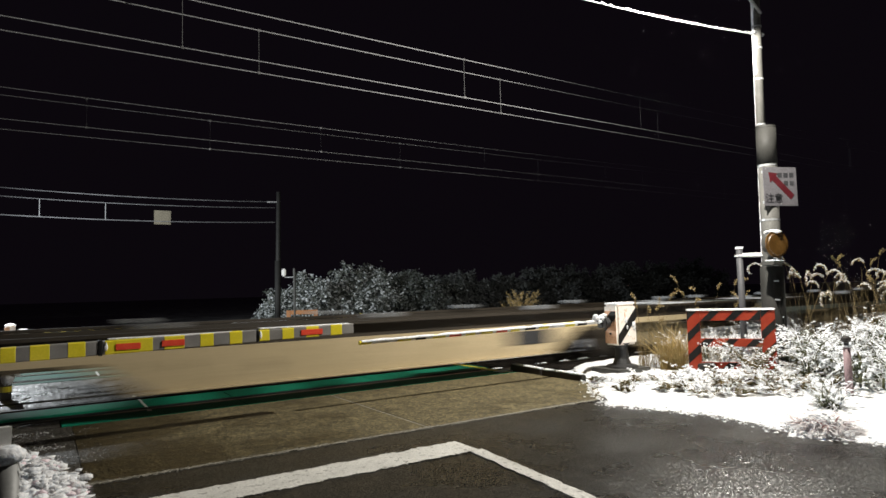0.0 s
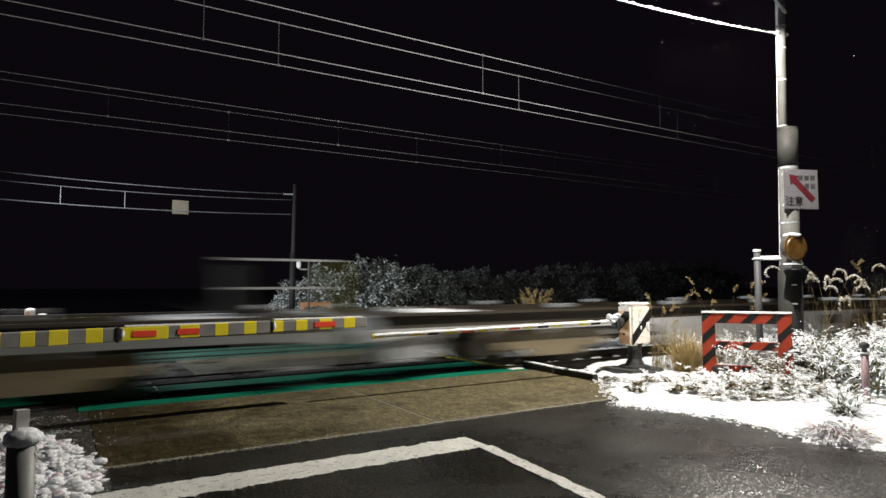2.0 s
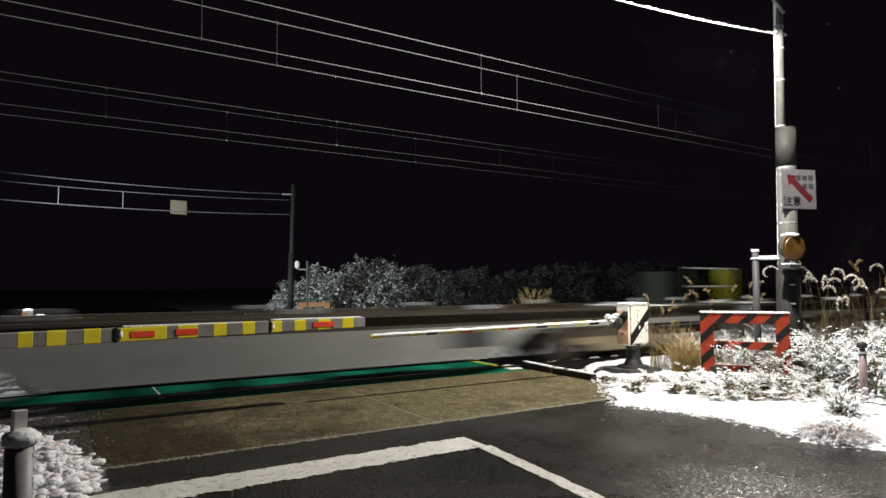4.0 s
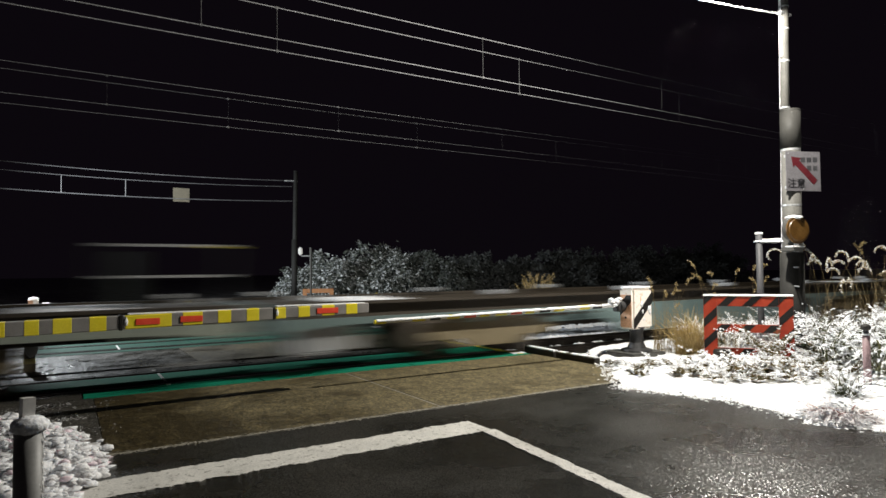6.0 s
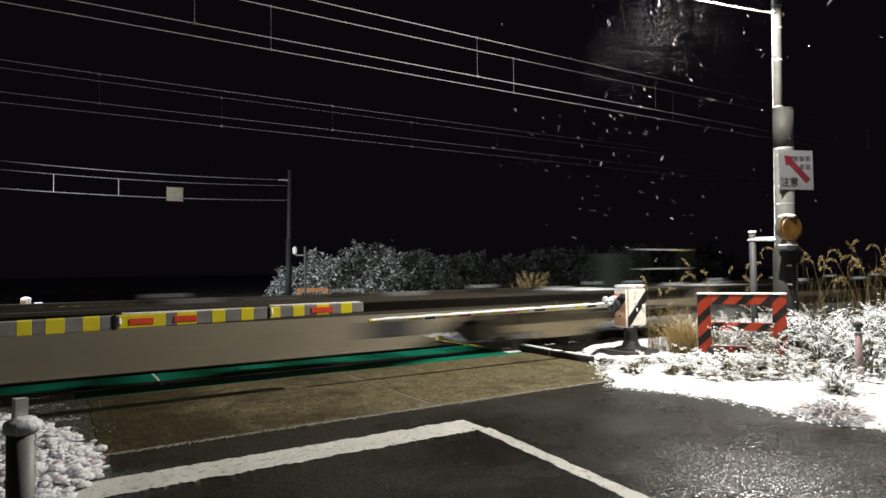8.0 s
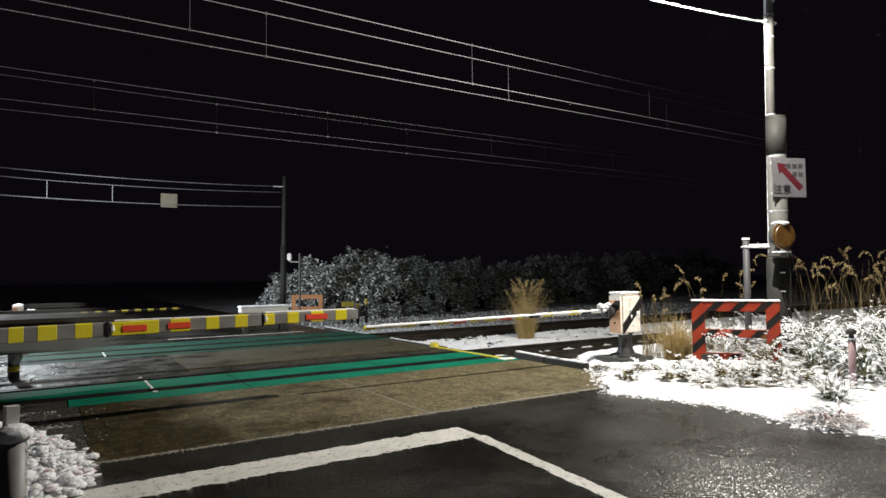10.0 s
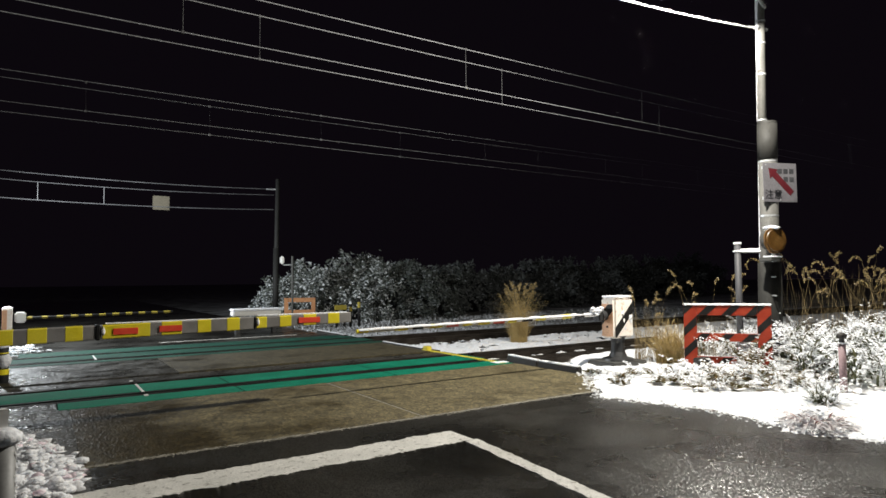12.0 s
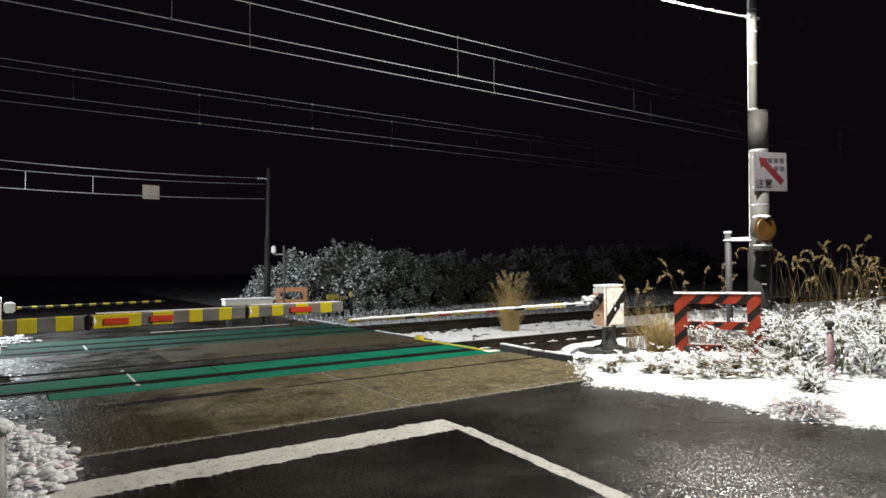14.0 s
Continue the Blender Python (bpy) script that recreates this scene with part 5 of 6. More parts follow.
# ---- far side of the crossing ----
def far_side():
    t = thing("far_barrier_gate", (-0.62, 17.5, 0.0), "far barrier with cream machine and black-yellow arm", "barrier")
    part("pedestal", box(-0.12, 0.12, -0.12, 0.12, -0.1, 0.4, 0.02), M_DARKSTEEL, t)
    part("machine_case", box(-0.10, 0.10, -0.14, 0.14, 0.38, 0.90, 0.03), M_CREAM, t)
    part("side_plate", box(-0.095, 0.0, -0.146, -0.138, 0.42, 0.86, 0.002), M_ORANGE, t, "orange tinted plate")
    part("snow_cap", ball((0, 0, 0.90), 0.11, (1, 1, 0.4), 0.3), M_SNOW, t, "", True)
    part("hub_cover", box(0.14, 0.36, -0.12, 0.12, 0.56, 0.80, 0.03), M_WHITE, t, "snowy white hub cover")
    a, b = Vector((0.3, 0, 0.66)), Vector((3.55, 0, 0.70))
    arm = part("arm", rod(a, b, 0.030, 0.027, 10), M_BLACK, t)
    for i in range(11):
        p, q = a.lerp(b, (i + 0.25) / 11), a.lerp(b, (i + 0.75) / 11)
        part("yellow_band", rod(p, q, 0.032, 0.029, 10), M_DIMYELLOW, arm, "yellow band")
    w = thing("low_barrier", (4.5, 17.6, 0.0), "low white beam barrier with snow beside the road", "barrier")
    part("beam", box(0.0, 1.35, 0, 0.35, 0.50, 0.64, 0.02), M_WHITE, w)
    part("leg", box(0.10, 0.22, 0.08, 0.26, -0.1, 0.50), M_DARKSTEEL, w)
    part("leg", box(1.12, 1.24, 0.08, 0.26, -0.1, 0.50), M_DARKSTEEL, w)
    part("snow_cap", box(-0.02, 1.37, -0.02, 0.37, 0.635, 0.70, 0.02), M_SNOW, w)
    guard_frame((7.35, 21.8, 0), math.atan2(-0.35, 1.0), 1.10, 0.86, "guard_frame", "rusty orange guard frame beside the far road", (M_RUST, None), post=0.15, with_snow=False)
    for x, y, h in ((9.91, 21.0, 0.84), (9.62, 21.1, 0.62)):
        s = thing("striped_post", (x, y, 0.0), "short post banded in yellow and black", "post", "striped posts")
        part("tube", rod((0, 0, -0.25), (0, 0, h), 0.055, 0.055, 14), M_BLACK, s, smooth=True)
        part("band", rod((0, 0, h * 0.55), (0, 0, h * 0.8), 0.058, 0.058, 14), M_DIMYELLOW, s)
        part("snow_cap", ball((0, 0, h), 0.06, (1, 1, 0.6), 0.3), M_SNOW, s, "", True)
    r = thing("yellow_rail", (8.95, 21.0, 0.08), "short yellow and black guard rail", "rail")
    part("bar", box(0, 0.46, -0.03, 0.03, 0.32, 0.50, 0.01), M_DIMYELLOW, r)
    part("leg", box(0.03, 0.11, -0.03, 0.03, -0.35, 0.32), M_BLACK, r)
    part("leg", box(0.34, 0.42, -0.03, 0.03, -0.35, 0.32), M_BLACK, r)
    p = thing("far_utility_pole", (7.36, 22.84, 0), "slim grey concrete pole beyond the crossing", "pole")
    part("shaft", rod((0, 0, -0.3), (0.08, 0, 5.3), 0.105, 0.075, 20), M_CONCRETE_DIM, p, smooth=True)
    part("lower_wrap", rod((0, 0, -0.3), (0.03, 0, 2.7), 0.112, 0.108, 20), M_CONCRETE_DIM, p, smooth=True)
    part("cross_bar", rod((-0.35, 0, 4.9), (0.15, 0, 4.92), 0.03), M_GALV, p)
    p = thing("far_pipe_post", (7.62, 21.7, 0), "thin pipe post with bracket and small white lamp", "post")
    part("pipe", rod((0, 0, -0.3), (0, 0, 2.36), 0.045, 0.045, 12), M_WRAP, p)
    part("bracket", rod((0, 0, 2.05), (-0.32, 0.1, 2.05), 0.025), M_GALV, p)
    part("lamp_box", box(-0.42, -0.28, 0.02, 0.18, 2.08, 2.36, 0.04), M_WHITE, p)
    # height-warning span: three wires, spacers and a plate
    s = thing("height_warning_span", (0, 23.6, 0), "height-warning wires with spacers and a plate across the road", "wire span")
    rows = [sag((-6.0, 0.1, 5.35), (7.30, -0.75, 4.92), 0.22, 30), sag((-6.0, 0.1, 5.05), (7.30, -0.75, 4.70), 0.22, 30), sag((-6.0, 0.1, 4.42), (7.30, -0.75, 4.15), 0.20, 30)]
    for k, row in enumerate(rows):
        part("wire", tube(row, (0.014, 0.012, 0.016)[k]), M_DARKWIRE, s)
    for x in (-5.2, -2.9, -0.12, 1.72):
        i = (x + 6.0) / 13.3
        f = lambda row: row[0].lerp(row[-1], i).z - {0: 0.22, 1: 0.22, 2: 0.20}[rows.index(row)] * 4 * i * (1 - i)
        yy = 0.1 - 0.85 * i
        part("spacer", rod((x, yy, f(rows[2])), (x, yy, f(rows[1])), 0.013), M_DARKWIRE, s)
    part("plate", box(3.18, 3.72, -0.50, -0.47, 3.96, 4.44, 0.01), M_BACKPLATE, s, "small plain plate seen from behind")
    fp = thing("far_lamp_pole", (-6.1, 23.7, 0), "concrete pole at the far road side", "pole")
    part("shaft", rod((0, 0, -0.3), (0, 0, 7.5), 0.16, 0.13, 20), M_CONCRETE, fp, smooth=True)
    part("lamp_arm", rod((0, 0, 6.0), (LAMP_FAR[0] + 6.1, LAMP_FAR[1] - 23.7, LAMP_FAR[2] + 0.24), 0.03), M_GALV, fp)
    part("lamp_head", box(LAMP_FAR[0] + 5.8, LAMP_FAR[0] + 6.4, LAMP_FAR[1] - 23.85, LAMP_FAR[1] - 23.55, LAMP_FAR[2] + 0.12, LAMP_FAR[2] + 0.24, 0.03), M_GALV, fp)


far_side()


def shrub(at, size, n, leaf, mat, label, seed, name="shrub"):
    """A multi-stemmed shrub: limbs that fork, and leaves crowded round the twig ends with gaps between."""
    r = np.random.default_rng(seed)
    t = thing(name, at, label, "shrub", "shrubs")
    limbs, tips = bmesh.new(), []
    for i in range(9):
        a, e = r.uniform(0, 6.283), r.uniform(0.05, 0.9)
        p, d = Vector((r.normal(0, 0.15), r.normal(0, 0.15), -0.3)), Vector((math.cos(a) * math.sin(e), math.sin(a) * math.sin(e), math.cos(e)))
        for k in range(3):
            q = p + Vector((d.x * size[0], d.y * size[1], d.z * size[2])) * r.uniform(0.28, 0.40)
            rod(p, q, 0.05 - 0.013 * k, 0.038 - 0.012 * k, 5, limbs)
            if k:
                for _ in range(3):
                    w = Vector(r.normal(0, 0.5, 3))
                    q2 = q + Vector(((d.x + w.x) * size[0], (d.y + w.y) * size[1], (abs(d.z + w.z * 0.6)) * size[2])) * 0.24
                    rod(q, q2, 0.016, 0.006, 4, limbs)
                    tips.append(q2[:])
            tips.append(q[:])
            p, d = q, (d + Vector(r.normal(0, 0.28, 3))).normalized()
    part("branch_frame", limbs, M_BARK, t)
    tips = np.array(tips)
    extra = []
    for _ in range(70):
        a, u, rad = r.uniform(0, 6.283), r.uniform(-0.1, 1), r.uniform(0.80, 1.06)
        s = math.sqrt(max(0, 1 - u * u))
        extra.append((size[0] * rad * s * math.cos(a), size[1] * rad * s * math.sin(a), size[2] * rad * u))
    hubs = np.concatenate([tips, np.array(extra)])
    idx = r.integers(0, len(hubs), n)
    c = hubs[idx] + r.normal(0, 1, (n, 3)) * np.array([0.16, 0.16, 0.15]) * (size[2] / 2.2)
    c = c[c[:, 2] > -0.2]
    v, f = leaves(r, c, leaf, 0.8)
    tagged(from_arrays("foliage", v, f, mat, t), kind="stuff")


shrub((9.7, 25.2, 0), (1.8, 1.4, 1.85), 17000, (0.09, 0.22), M_LEAF, "round evergreen shrub frosted with snow beyond the tracks", 11)
shrub((12.0, 24.6, 0), (1.9, 1.4, 2.0), 17000, (0.09, 0.22), M_LEAF, "round evergreen shrub frosted with snow beyond the tracks", 12)
# this shrub takes the shaded leaf colours
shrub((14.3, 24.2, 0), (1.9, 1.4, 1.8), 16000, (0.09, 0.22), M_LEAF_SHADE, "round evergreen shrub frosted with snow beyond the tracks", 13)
shrub((8.35, 25.8, 0), (1.0, 1.0, 1.35), 6000, (0.08, 0.18), M_LEAF, "low shrub frosted with snow beside the far pole", 14)
# from here on the dimmed distant leaf colours
shrub((17.6, 25.5, 0), (2.2, 1.5, 1.8), 14000, (0.10, 0.24), M_FAR, "round shrub in dimmed colours, frosted with snow, farther along the track", 15)
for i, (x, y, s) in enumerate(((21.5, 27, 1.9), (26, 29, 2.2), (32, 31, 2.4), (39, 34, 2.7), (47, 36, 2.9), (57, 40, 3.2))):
    shrub((x, y, -0.2), (s * 1.25, s * 0.9, s), 9000, (0.16, 0.36), M_FAR, "bush of the distant thicket in dimmed colours", 30 + i)
rr = np.random.default_rng(77)
far_pts = np.stack([rr.uniform(7.5, 30, 9000), rr.uniform(15.8, 24, 9000)], 1)
far_pts = far_pts[(far_pts[:, 0] > 7.0)]
v, f = blades(rr, np.concatenate([far_pts, np.full((len(far_pts), 1), -0.24)], 1), (0.04, 0.20), (0.3, 1.2), (0.3, 1.5), (0.012, 0.035), 3)
tagged(from_arrays("verge_grass", v, f, M_BRUSH), "short dry verge grass dusted with snow beyond the tracks", "grass", "", "stuff")


# ---- the freight train ----
SPEED, PITCH, JOINT_X, JOINT_T = 25.9, 20.43, 9.1, 1.0
BODY = {"cream": ((0.46, 0.37, 0.22), (0.56, 0.45, 0.28)), "sage": ((0.12, 0.15, 0.14), (0.18, 0.215, 0.195)), "grey": ((0.17, 0.175, 0.17), (0.24, 0.25, 0.24)),
        "pale": ((0.34, 0.34, 0.34), (0.44, 0.44, 0.44)), "mint": ((0.24, 0.27, 0.23), (0.31, 0.34, 0.29)), "teal": ((0.095, 0.14, 0.14), (0.155, 0.21, 0.205)), "buff": ((0.17, 0.155, 0.12), (0.25, 0.23, 0.185)),
        "sand": ((0.19, 0.165, 0.12), (0.27, 0.235, 0.175)), "brown": ((0.13, 0.11, 0.08), (0.19, 0.16, 0.12))}
PAINT = {k: material("wagon_" + k, lo, hi, (0.40, 0.60), 0.6, 40.0, 0.15, wear=tuple(0.6 * c for c in lo)) for k, (lo, hi) in BODY.items()}
M_CABINET = material("yellow_green_cabinet", (0.095, 0.092, 0.006), (0.13, 0.125, 0.012), (0.7, 0.85), 2.0, 40.0, 0.1, spec=0.05)
M_CABINET_GREY = material("grey_green_cabinet", (0.012, 0.015, 0.012), (0.020, 0.023, 0.019), (0.7, 0.85), 2.0, 40.0, 0.1, spec=0.05)


def bogie_meshes():
    """Side frame, wheelset, bolster, spring nest and brake beam, each as one shared mesh."""
    out = {}
    frame_shape = [(-1.30, 0.52), (-1.18, 0.36), (-0.72, 0.36), (-0.55, 0.22), (0.55, 0.22), (0.72, 0.36), (1.18, 0.36), (1.30, 0.52), (1.18, 0.62), (0.70, 0.62), (0.42, 0.74), (-0.42, 0.74), (-0.70, 0.62), (-1.18, 0.62)]
    out["side_frame"] = link("side_frame", prism(frame_shape, -0.06, 0.06), M_BOGIE)
    w = rod((0, -0.80, 0.43), (0, 0.80, 0.43), 0.065, 0.065, 12)
    for s in (-1, 1):
        rod((0, s * 0.52, 0.43), (0, s * 0.64, 0.43), 0.43, 0.425, 30, w)
        rod((0, s * 0.50, 0.43), (0, s * 0.53, 0.43), 0.455, 0.455, 30, w)
        rod((0, s * 0.63, 0.43), (0, s * 0.67, 0.43), 0.15, 0.13, 16, w)
        box(-0.14, 0.14, s * 0.98 - 0.10, s * 0.98 + 0.10, 0.32, 0.56, 0.02, w)
    out["wheelset"] = link("wheelset", w, M_WHEEL)
    out["bolster"] = link("bolster", box(-0.18, 0.18, -1.05, 1.05, 0.50, 0.80, 0.02), M_BOGIE)
    sp = bmesh.new()
    for x in (-0.14, 0.0, 0.14):
        for z in range(4):
            rod((x, 0, 0.28 + z * 0.06), (x, 0, 0.32 + z * 0.06), 0.06, 0.06, 10, sp)
    out["spring_nest"] = link("spring_nest", sp, M_WHEEL)
    out["brake_beam"] = link("brake_beam", box(-0.05, 0.05, -0.85, 0.85, 0.30, 0.40, 0.01), M_BOGIE)
    return out


KIT = bogie_meshes()
KIT_DATA = {k: o.data for k, o in KIT.items()}
for o in KIT.values():
    bpy.data.objects.remove(o)


def bogie(parent, x):
    b = new("bogie", None)
    b.parent, b.location = parent, (x, 0, 0)

    def add(kind, loc):
        o = new(kind, KIT_DATA[kind])
        o.parent, o.location = b, loc

    for s in (-1, 1):
        add("side_frame", (0, s * 1.06, 0))
        add("spring_nest", (0, s * 1.06, 0))
        add("wheelset", (s * 0.95, 0, 0))
        add("brake_beam", (s * 0.40, 0, 0))
    add("bolster", (0, 0, 0))


SILL = [(-9.95, 0.62), (-9.0, 0.70), (-4.0, 0.70), (-3.3, 0.30), (3.3, 0.30), (4.0, 0.70), (9.0, 0.70), (9.95, 0.62), (9.95, 0.80), (-9.95, 0.80)]
wagon_meshes = {}


def wagon(colour, cabinets, label):
    """A flat container wagon: deep fish-bellied side sills, open frame with locks and short end decks, cabinets at the ends, two bogies."""
    t = thing("flat_wagon", (0, TRACKS[0], 0), label, "freight wagon", "freight wagons")
    paint = PAINT[colour]

    def piece(name, build, mat, at=(0, 0, 0), lab=""):
        key = (name, mat.name)
        if key not in wagon_meshes:
            o = link(name, build(), mat)
            wagon_meshes[key] = o.data
            bpy.data.objects.remove(o)
        o = new(name, wagon_meshes[key])
        o.parent, o.location = t, at
        return tagged(o, lab)

    for s in (-1, 1):
        piece("side_sill", lambda: prism(SILL, -0.02, 0.02), paint, (0, s * 1.24, 0), "deep painted side sill")
        piece("sill_flange", lambda: box(-3.3, 3.3, -0.06, 0.06, 0.275, 0.298, 0.004), paint, (0, s * 1.25, 0))
        piece("deck_edge", lambda: box(-9.98, 9.98, -0.05, 0.05, 0.985, 1.035, 0.008), M_DECK, (0, s * 1.27, 0))
        piece("rope_rail", lambda: box(-9.9, 9.9, -0.02, 0.02, 0.80, 0.984), M_DECK, (0, s * 1.20, 0), "dark recessed rail")
        for x in np.linspace(-8.8, 8.8, 9):
            piece("rib", lambda: box(-0.04, 0.04, -0.03, 0.03, 0.62, 0.80, 0.004), paint, (float(x), s * 1.235, 0))
        piece("data_plate", lambda: box(-0.45, 0.45, -0.004, 0.004, 0.47, 0.70), M_SIGNGREY, (2.8, s * 1.264, 0), "plate with unreadable lettering")
        for x in (-9.5, -6.2, -3.1, 0.0, 3.1, 6.2, 9.5):
            piece("container_lock", lambda: box(-0.12, 0.12, -0.09, 0.09, 1.055, 1.13, 0.015), M_GALV, (x, s * 1.14, 0))
    piece("centre_sill", lambda: box(-9.9, 9.9, -0.16, 0.16, 0.55, 0.92), M_DECK, (0, 0, 0), "dark centre sill of the open frame")
    for x in (-5.0, -3.6, -2.4, -1.2, 0.0, 1.2, 2.4, 3.6, 5.0):
        piece("cross_beam", lambda: box(-0.09, 0.09, -1.2, 1.2, 0.62, 0.92), M_DECK, (x, 0, 0))
    for s in (-1, 1):
        piece("end_sill", lambda: box(-0.05, 0.05, -1.28, 1.28, 0.60, 0.99, 0.01), paint, (s * 9.99, 0, 0))
        piece("coupler", lambda: box(-0.25, 0.25, -0.12, 0.12, 0.76, 1.0, 0.04), M_WHEEL, (s * 10.02, 0, -0.02))
        piece("step", lambda: box(-0.22, 0.22, -0.10, 0.10, 0.30, 0.33), M_GALV, (s * 9.4, -1.15, 0))
        piece("step_hanger", lambda: box(-0.02, 0.02, -0.02, 0.02, 0.33, 0.62), M_GALV, (s * 9.58, -1.22, 0))
        piece("end_deck", lambda: box(-1.25, 1.25, -1.20, 1.20, 0.93, 0.99), M_DECK, (s * 8.70, 0, 0), "short steel deck at the end")
        piece("snow_strip", lambda: box(-0.55, 0.55, -0.9, 0.9, 0.99, 1.012), M_SNOW, (s * 8.2, 0, 0), "thin drift of snow")
        bogie(t, s * 6.3)
    piece("air_reservoir", lambda: rod((-0.8, 0, 0.52), (0.8, 0, 0.52), 0.17), M_DARKSTEEL, (1.8, -0.7, -0.05))
    piece("brake_box", lambda: box(-0.45, 0.45, -0.30, 0.30, 0.32, 0.78, 0.02), M_GALV, (-9.3 + 0.1, -0.85, 0), "light grey equipment box")
    kind = cabinets[1]
    if kind:
        # open brake platform at the rear end: railing on the near side, a dull stand and a yellow-green end panel
        mat = M_CABINET_GREY
        for z in (1.42, 1.81):
            piece("rail_bar", lambda: box(-0.75, 0.75, -0.018, 0.018, -0.016, 0.016), M_GALV, (9.15, -1.1, z), "painted railing bar")
        for dx in (-0.73, 0.73):
            piece("rail_post", lambda: box(-0.025, 0.025, -0.025, 0.025, 0.99, 1.82), mat, (9.15 + dx, -1.1, 0))
        piece("brake_stand", lambda: box(-0.10, 0.10, -0.35, 0.35, 0.99, 1.76, 0.02), mat, (8.75, 0, 0), "dull brake stand")
        if kind == 1:
            piece("end_panel", lambda: box(-0.05, 0.05, -0.20, 0.20, 0.99, 1.80, 0.02), M_CABINET, (9.95, -0.95, 0), "yellow-green upright end panel")
            piece("snow_ledge", lambda: box(-0.06, 0.06, -0.19, 0.19, 1.798, 1.812, 0.005), M_SNOW, (9.95, -0.95, 0))
        else:
            piece("end_bar", lambda: box(-0.20, 0.20, -0.02, 0.02, 1.78, 1.81, 0.005), M_DIMYELLOW, (9.75, -1.1, 0), "yellow painted top bar")
    return t


# order of the wagons: number in the train, colour, end cabinets (front, rear)
TRAIN = [(-3, "buff", (0, 0)), (-2, "cream", (0, 0)), (-1, "sage", (0, 1)), (0, "grey", (1, 1)), (1, "pale", (1, 1)), (2, "pale", (1, 1)),
         (3, "grey", (1, 1)), (4, "sage", (0, 0)), (5, "mint", (0, 2)), (6, "teal", (0, 0)), (7, "buff", (0, 0)), (8, "sand", (1, 2)), (9, "brown", (1, 0)), (10, "grey", (0, 0))]
WORDS = {"mint": "pale grey-green", "sand": "sand-coloured", "cream": "cream-yellow", "sage": "grey-green", "grey": "mid-grey", "pale": "pale grey", "teal": "teal-grey", "buff": "dull buff", "brown": "dull brown"}
WAGONS = [(k, wagon(c, cab, f"empty {WORDS[c]} flat container wagon rolling fast on the track")) for k, c, cab in TRAIN]


# ---- drifting snowflakes in the lamp light ----
def flakes(n, centre, spread, size, seed, label):
    r = np.random.default_rng(seed)
    c = r.normal(0, 1, (n, 3)) * np.array(spread)
    v, f = lumps(r, c, size)
    ob = from_arrays("snowflakes", v, f, M_SNOW)
    ob.location = centre
    return tagged(ob, label, "snow", "", "stuff")


FLURRY = flakes(170, (9, 6.5, 3), (1.7, 0.9, 1.2), (0.004, 0.009), 3, "loose snowflakes whirled up beside the pole")
def powder(name, n, strands, seed, label):
    """Fine powder snow in wisps: tiny grains strewn round a few bent strands."""
    r = np.random.default_rng(seed)
    c = []
    for _ in range(strands):
        a, b, s = r.normal(0, 0.44, 3), r.normal(0, 0.75, 3), r.uniform(0.08, 0.30)
        for u in r.random(n // strands):
            c.append(a + b * (u - 0.5) * 1.6 + np.array([0.14 * math.sin(3.4 * u + a[0] * 9), 0.1 * math.cos(2.7 * u), 0.25 * u * u]) + r.normal(0, s * (0.5 + u), 3))
    v, f = lumps(r, c, (0.0010, 0.0024))
    return tagged(from_arrays(name, v, f, M_SNOW), label, "snow", "", "stuff")


POWDER = powder("powder_snow", 5400, 16, 21, "wisp of fine powder snow blown off the pampas grass")
v, f = lumps(np.random.default_rng(8), [q - np.array([11.2, 4.6, 1.5]) for q in LOOSE], (0.005, 0.013))
PLUME_SNOW = tagged(from_arrays("plume_snow", v, f, M_SNOW), "snow lying on the drooping pampas plumes until the wind takes it", "snow", "", "stuff")
FALLING = flakes(60, (7.8, 5.0, 4.5), (0.9, 0.5, 0.7), (0.0012, 0.0028), 4, "snowflakes drifting below the street lamp")


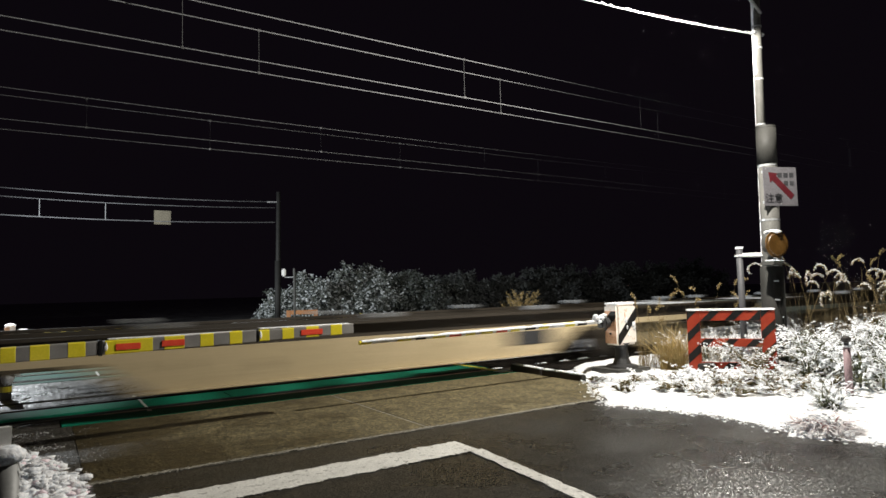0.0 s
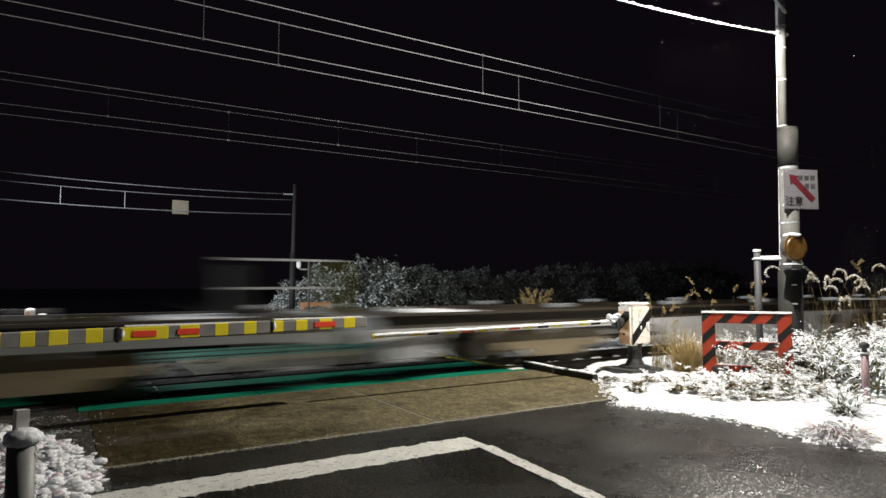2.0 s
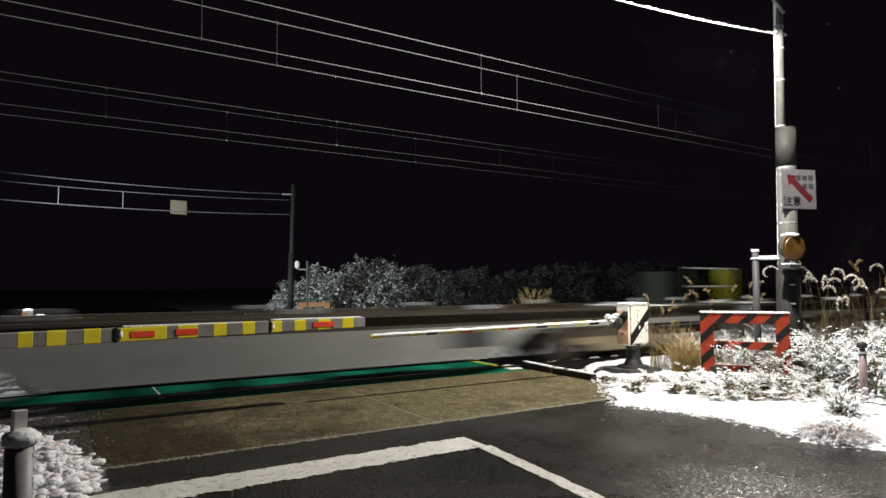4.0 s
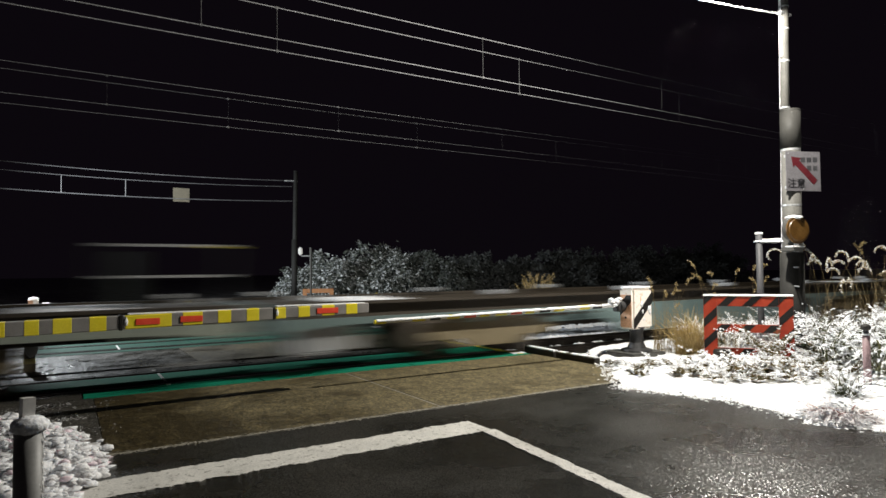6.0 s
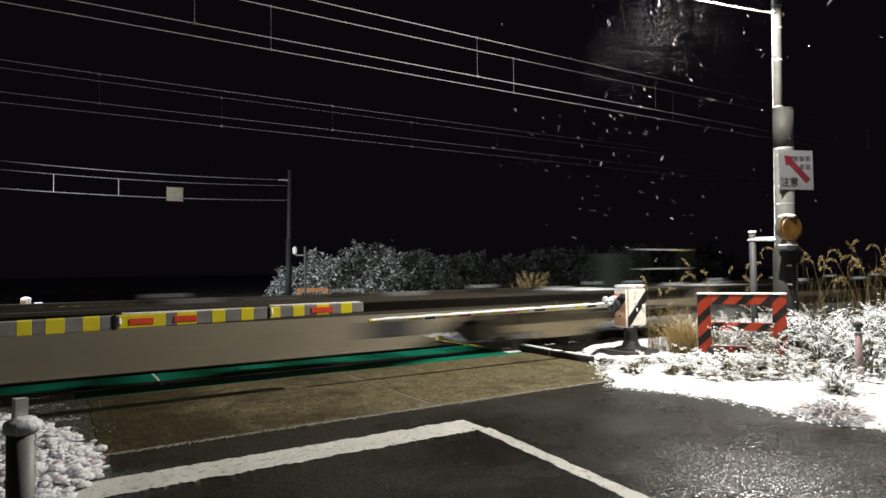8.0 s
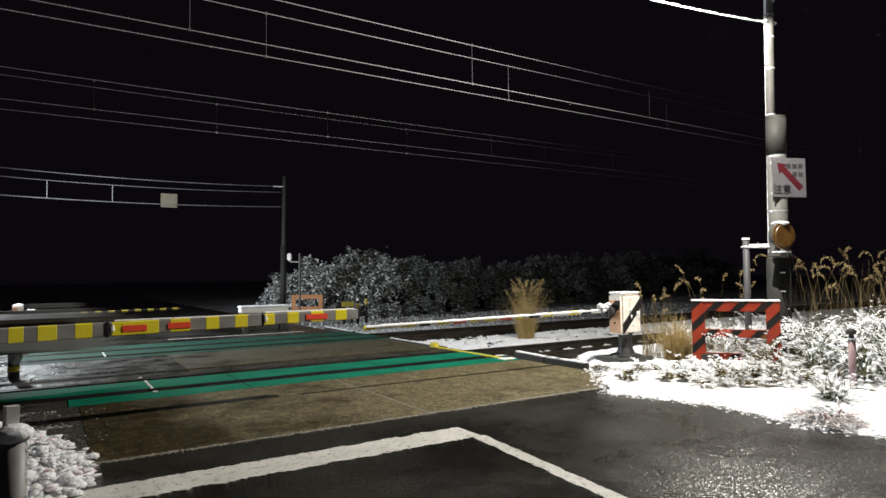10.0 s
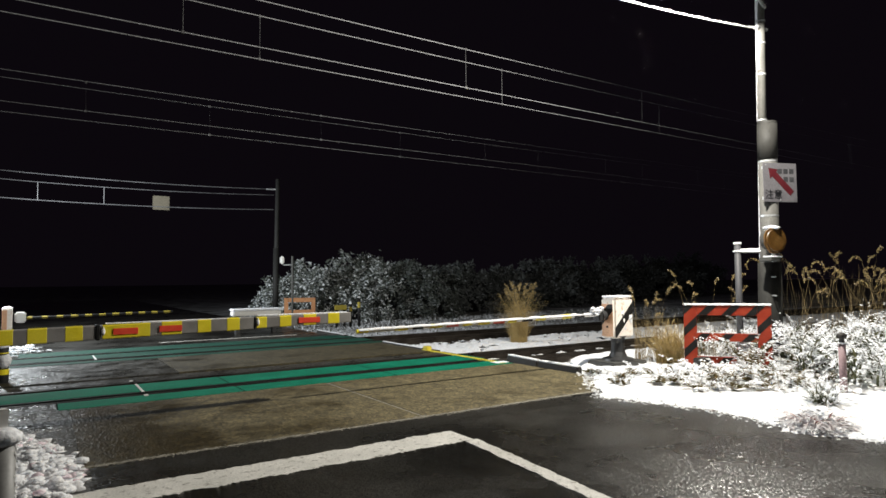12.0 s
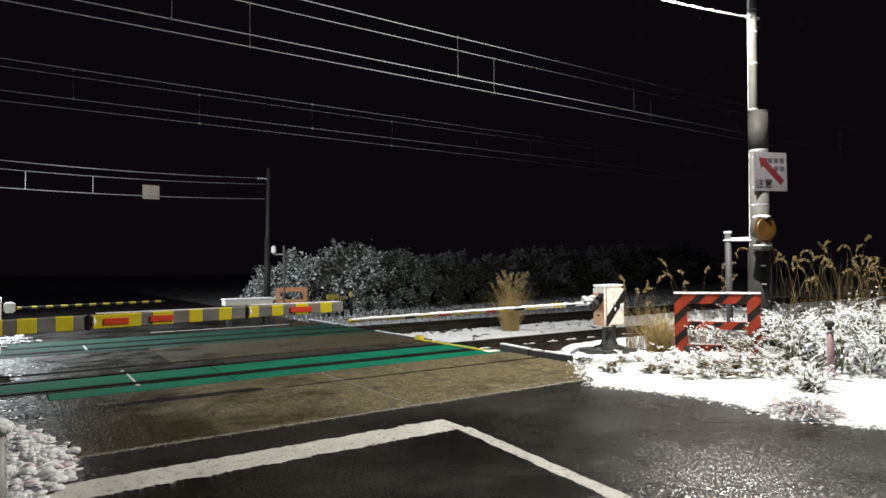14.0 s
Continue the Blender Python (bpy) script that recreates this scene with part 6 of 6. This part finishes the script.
def motions():
    for k, w in WAGONS:
        x = lambda t: JOINT_X + k * PITCH + PITCH / 2 - SPEED * (t - JOINT_T)
        walk(w, [(t, pose(x(t), TRACKS[0], 0)) for t in (-1.0, 0.0, 2.0, 4.0, 6.0, 8.0, 10.0, 12.0, 14.0, 15.0)])
    walk(FLURRY, [(0.0, pose(14.6, 4.4, 0.9)), (6.5, pose(14.2, 4.5, 0.9)), (6.9, pose(10.6, 5.3, 1.6, 0, 5, 10)), (7.2, pose(9.0, 5.7, 2.5, 5, 10, 25)), (7.5, pose(8.2, 5.9, 3.0, 5, 15, 40)),
                  (7.9, pose(7.6, 6.1, 3.5, 8, 20, 60)), (8.4, pose(7.2, 6.3, 4.3, 10, 25, 80)), (9.2, pose(6.4, 6.8, 7.5, 10, 30, 100)), (10.2, pose(5.5, 7.6, 12.0, 10, 35, 120)), (14.0, pose(4.0, 9.0, 20.0, 10, 40, 160))])
    walk(PLUME_SNOW, [(0.0, pose(11.2, 4.6, 1.5)), (6.70, pose(11.2, 4.6, 1.5)), (6.85, pose(11.1, 4.75, 1.42, 2, 2, 3)), (7.05, pose(10.95, 4.95, 0.7, 4, 4, 8)), (7.25, pose(10.9, 5.0, 0.10, 5, 5, 10)),
                      (14.0, pose(10.9, 5.0, 0.08, 5, 5, 10))])
    walk(POWDER, [(0.0, pose(11.0, 4.5, 0.30)), (6.60, pose(11.0, 4.5, 0.30)), (6.85, pose(10.3, 5.2, 1.75, 0, 0, 15)), (7.05, pose(9.75, 6.0, 2.85, 0, 0, 35)), (7.25, pose(9.4, 6.4, 3.9, 0, 10, 50)),
                  (7.5, pose(9.0, 6.6, 4.7, 0, 20, 70)), (8.0, pose(8.7, 6.9, 5.5, 0, 30, 95)), (9.0, pose(8.3, 7.4, 7.2, 0, 30, 120)), (14.0, pose(7.5, 8.5, 13.0, 0, 30, 160))])
    walk(FALLING, [(0.0, pose(7.9, 5.1, 5.0)), (4.0, pose(7.7, 5.2, 4.4, 0, 20, 40)), (8.0, pose(8.0, 5.2, 4.7, 10, 10, 90)), (11.0, pose(7.9, 5.0, 4.6, 0, 30, 120)), (14.0, pose(7.7, 5.2, 4.3, 10, 10, 160))])


motions()
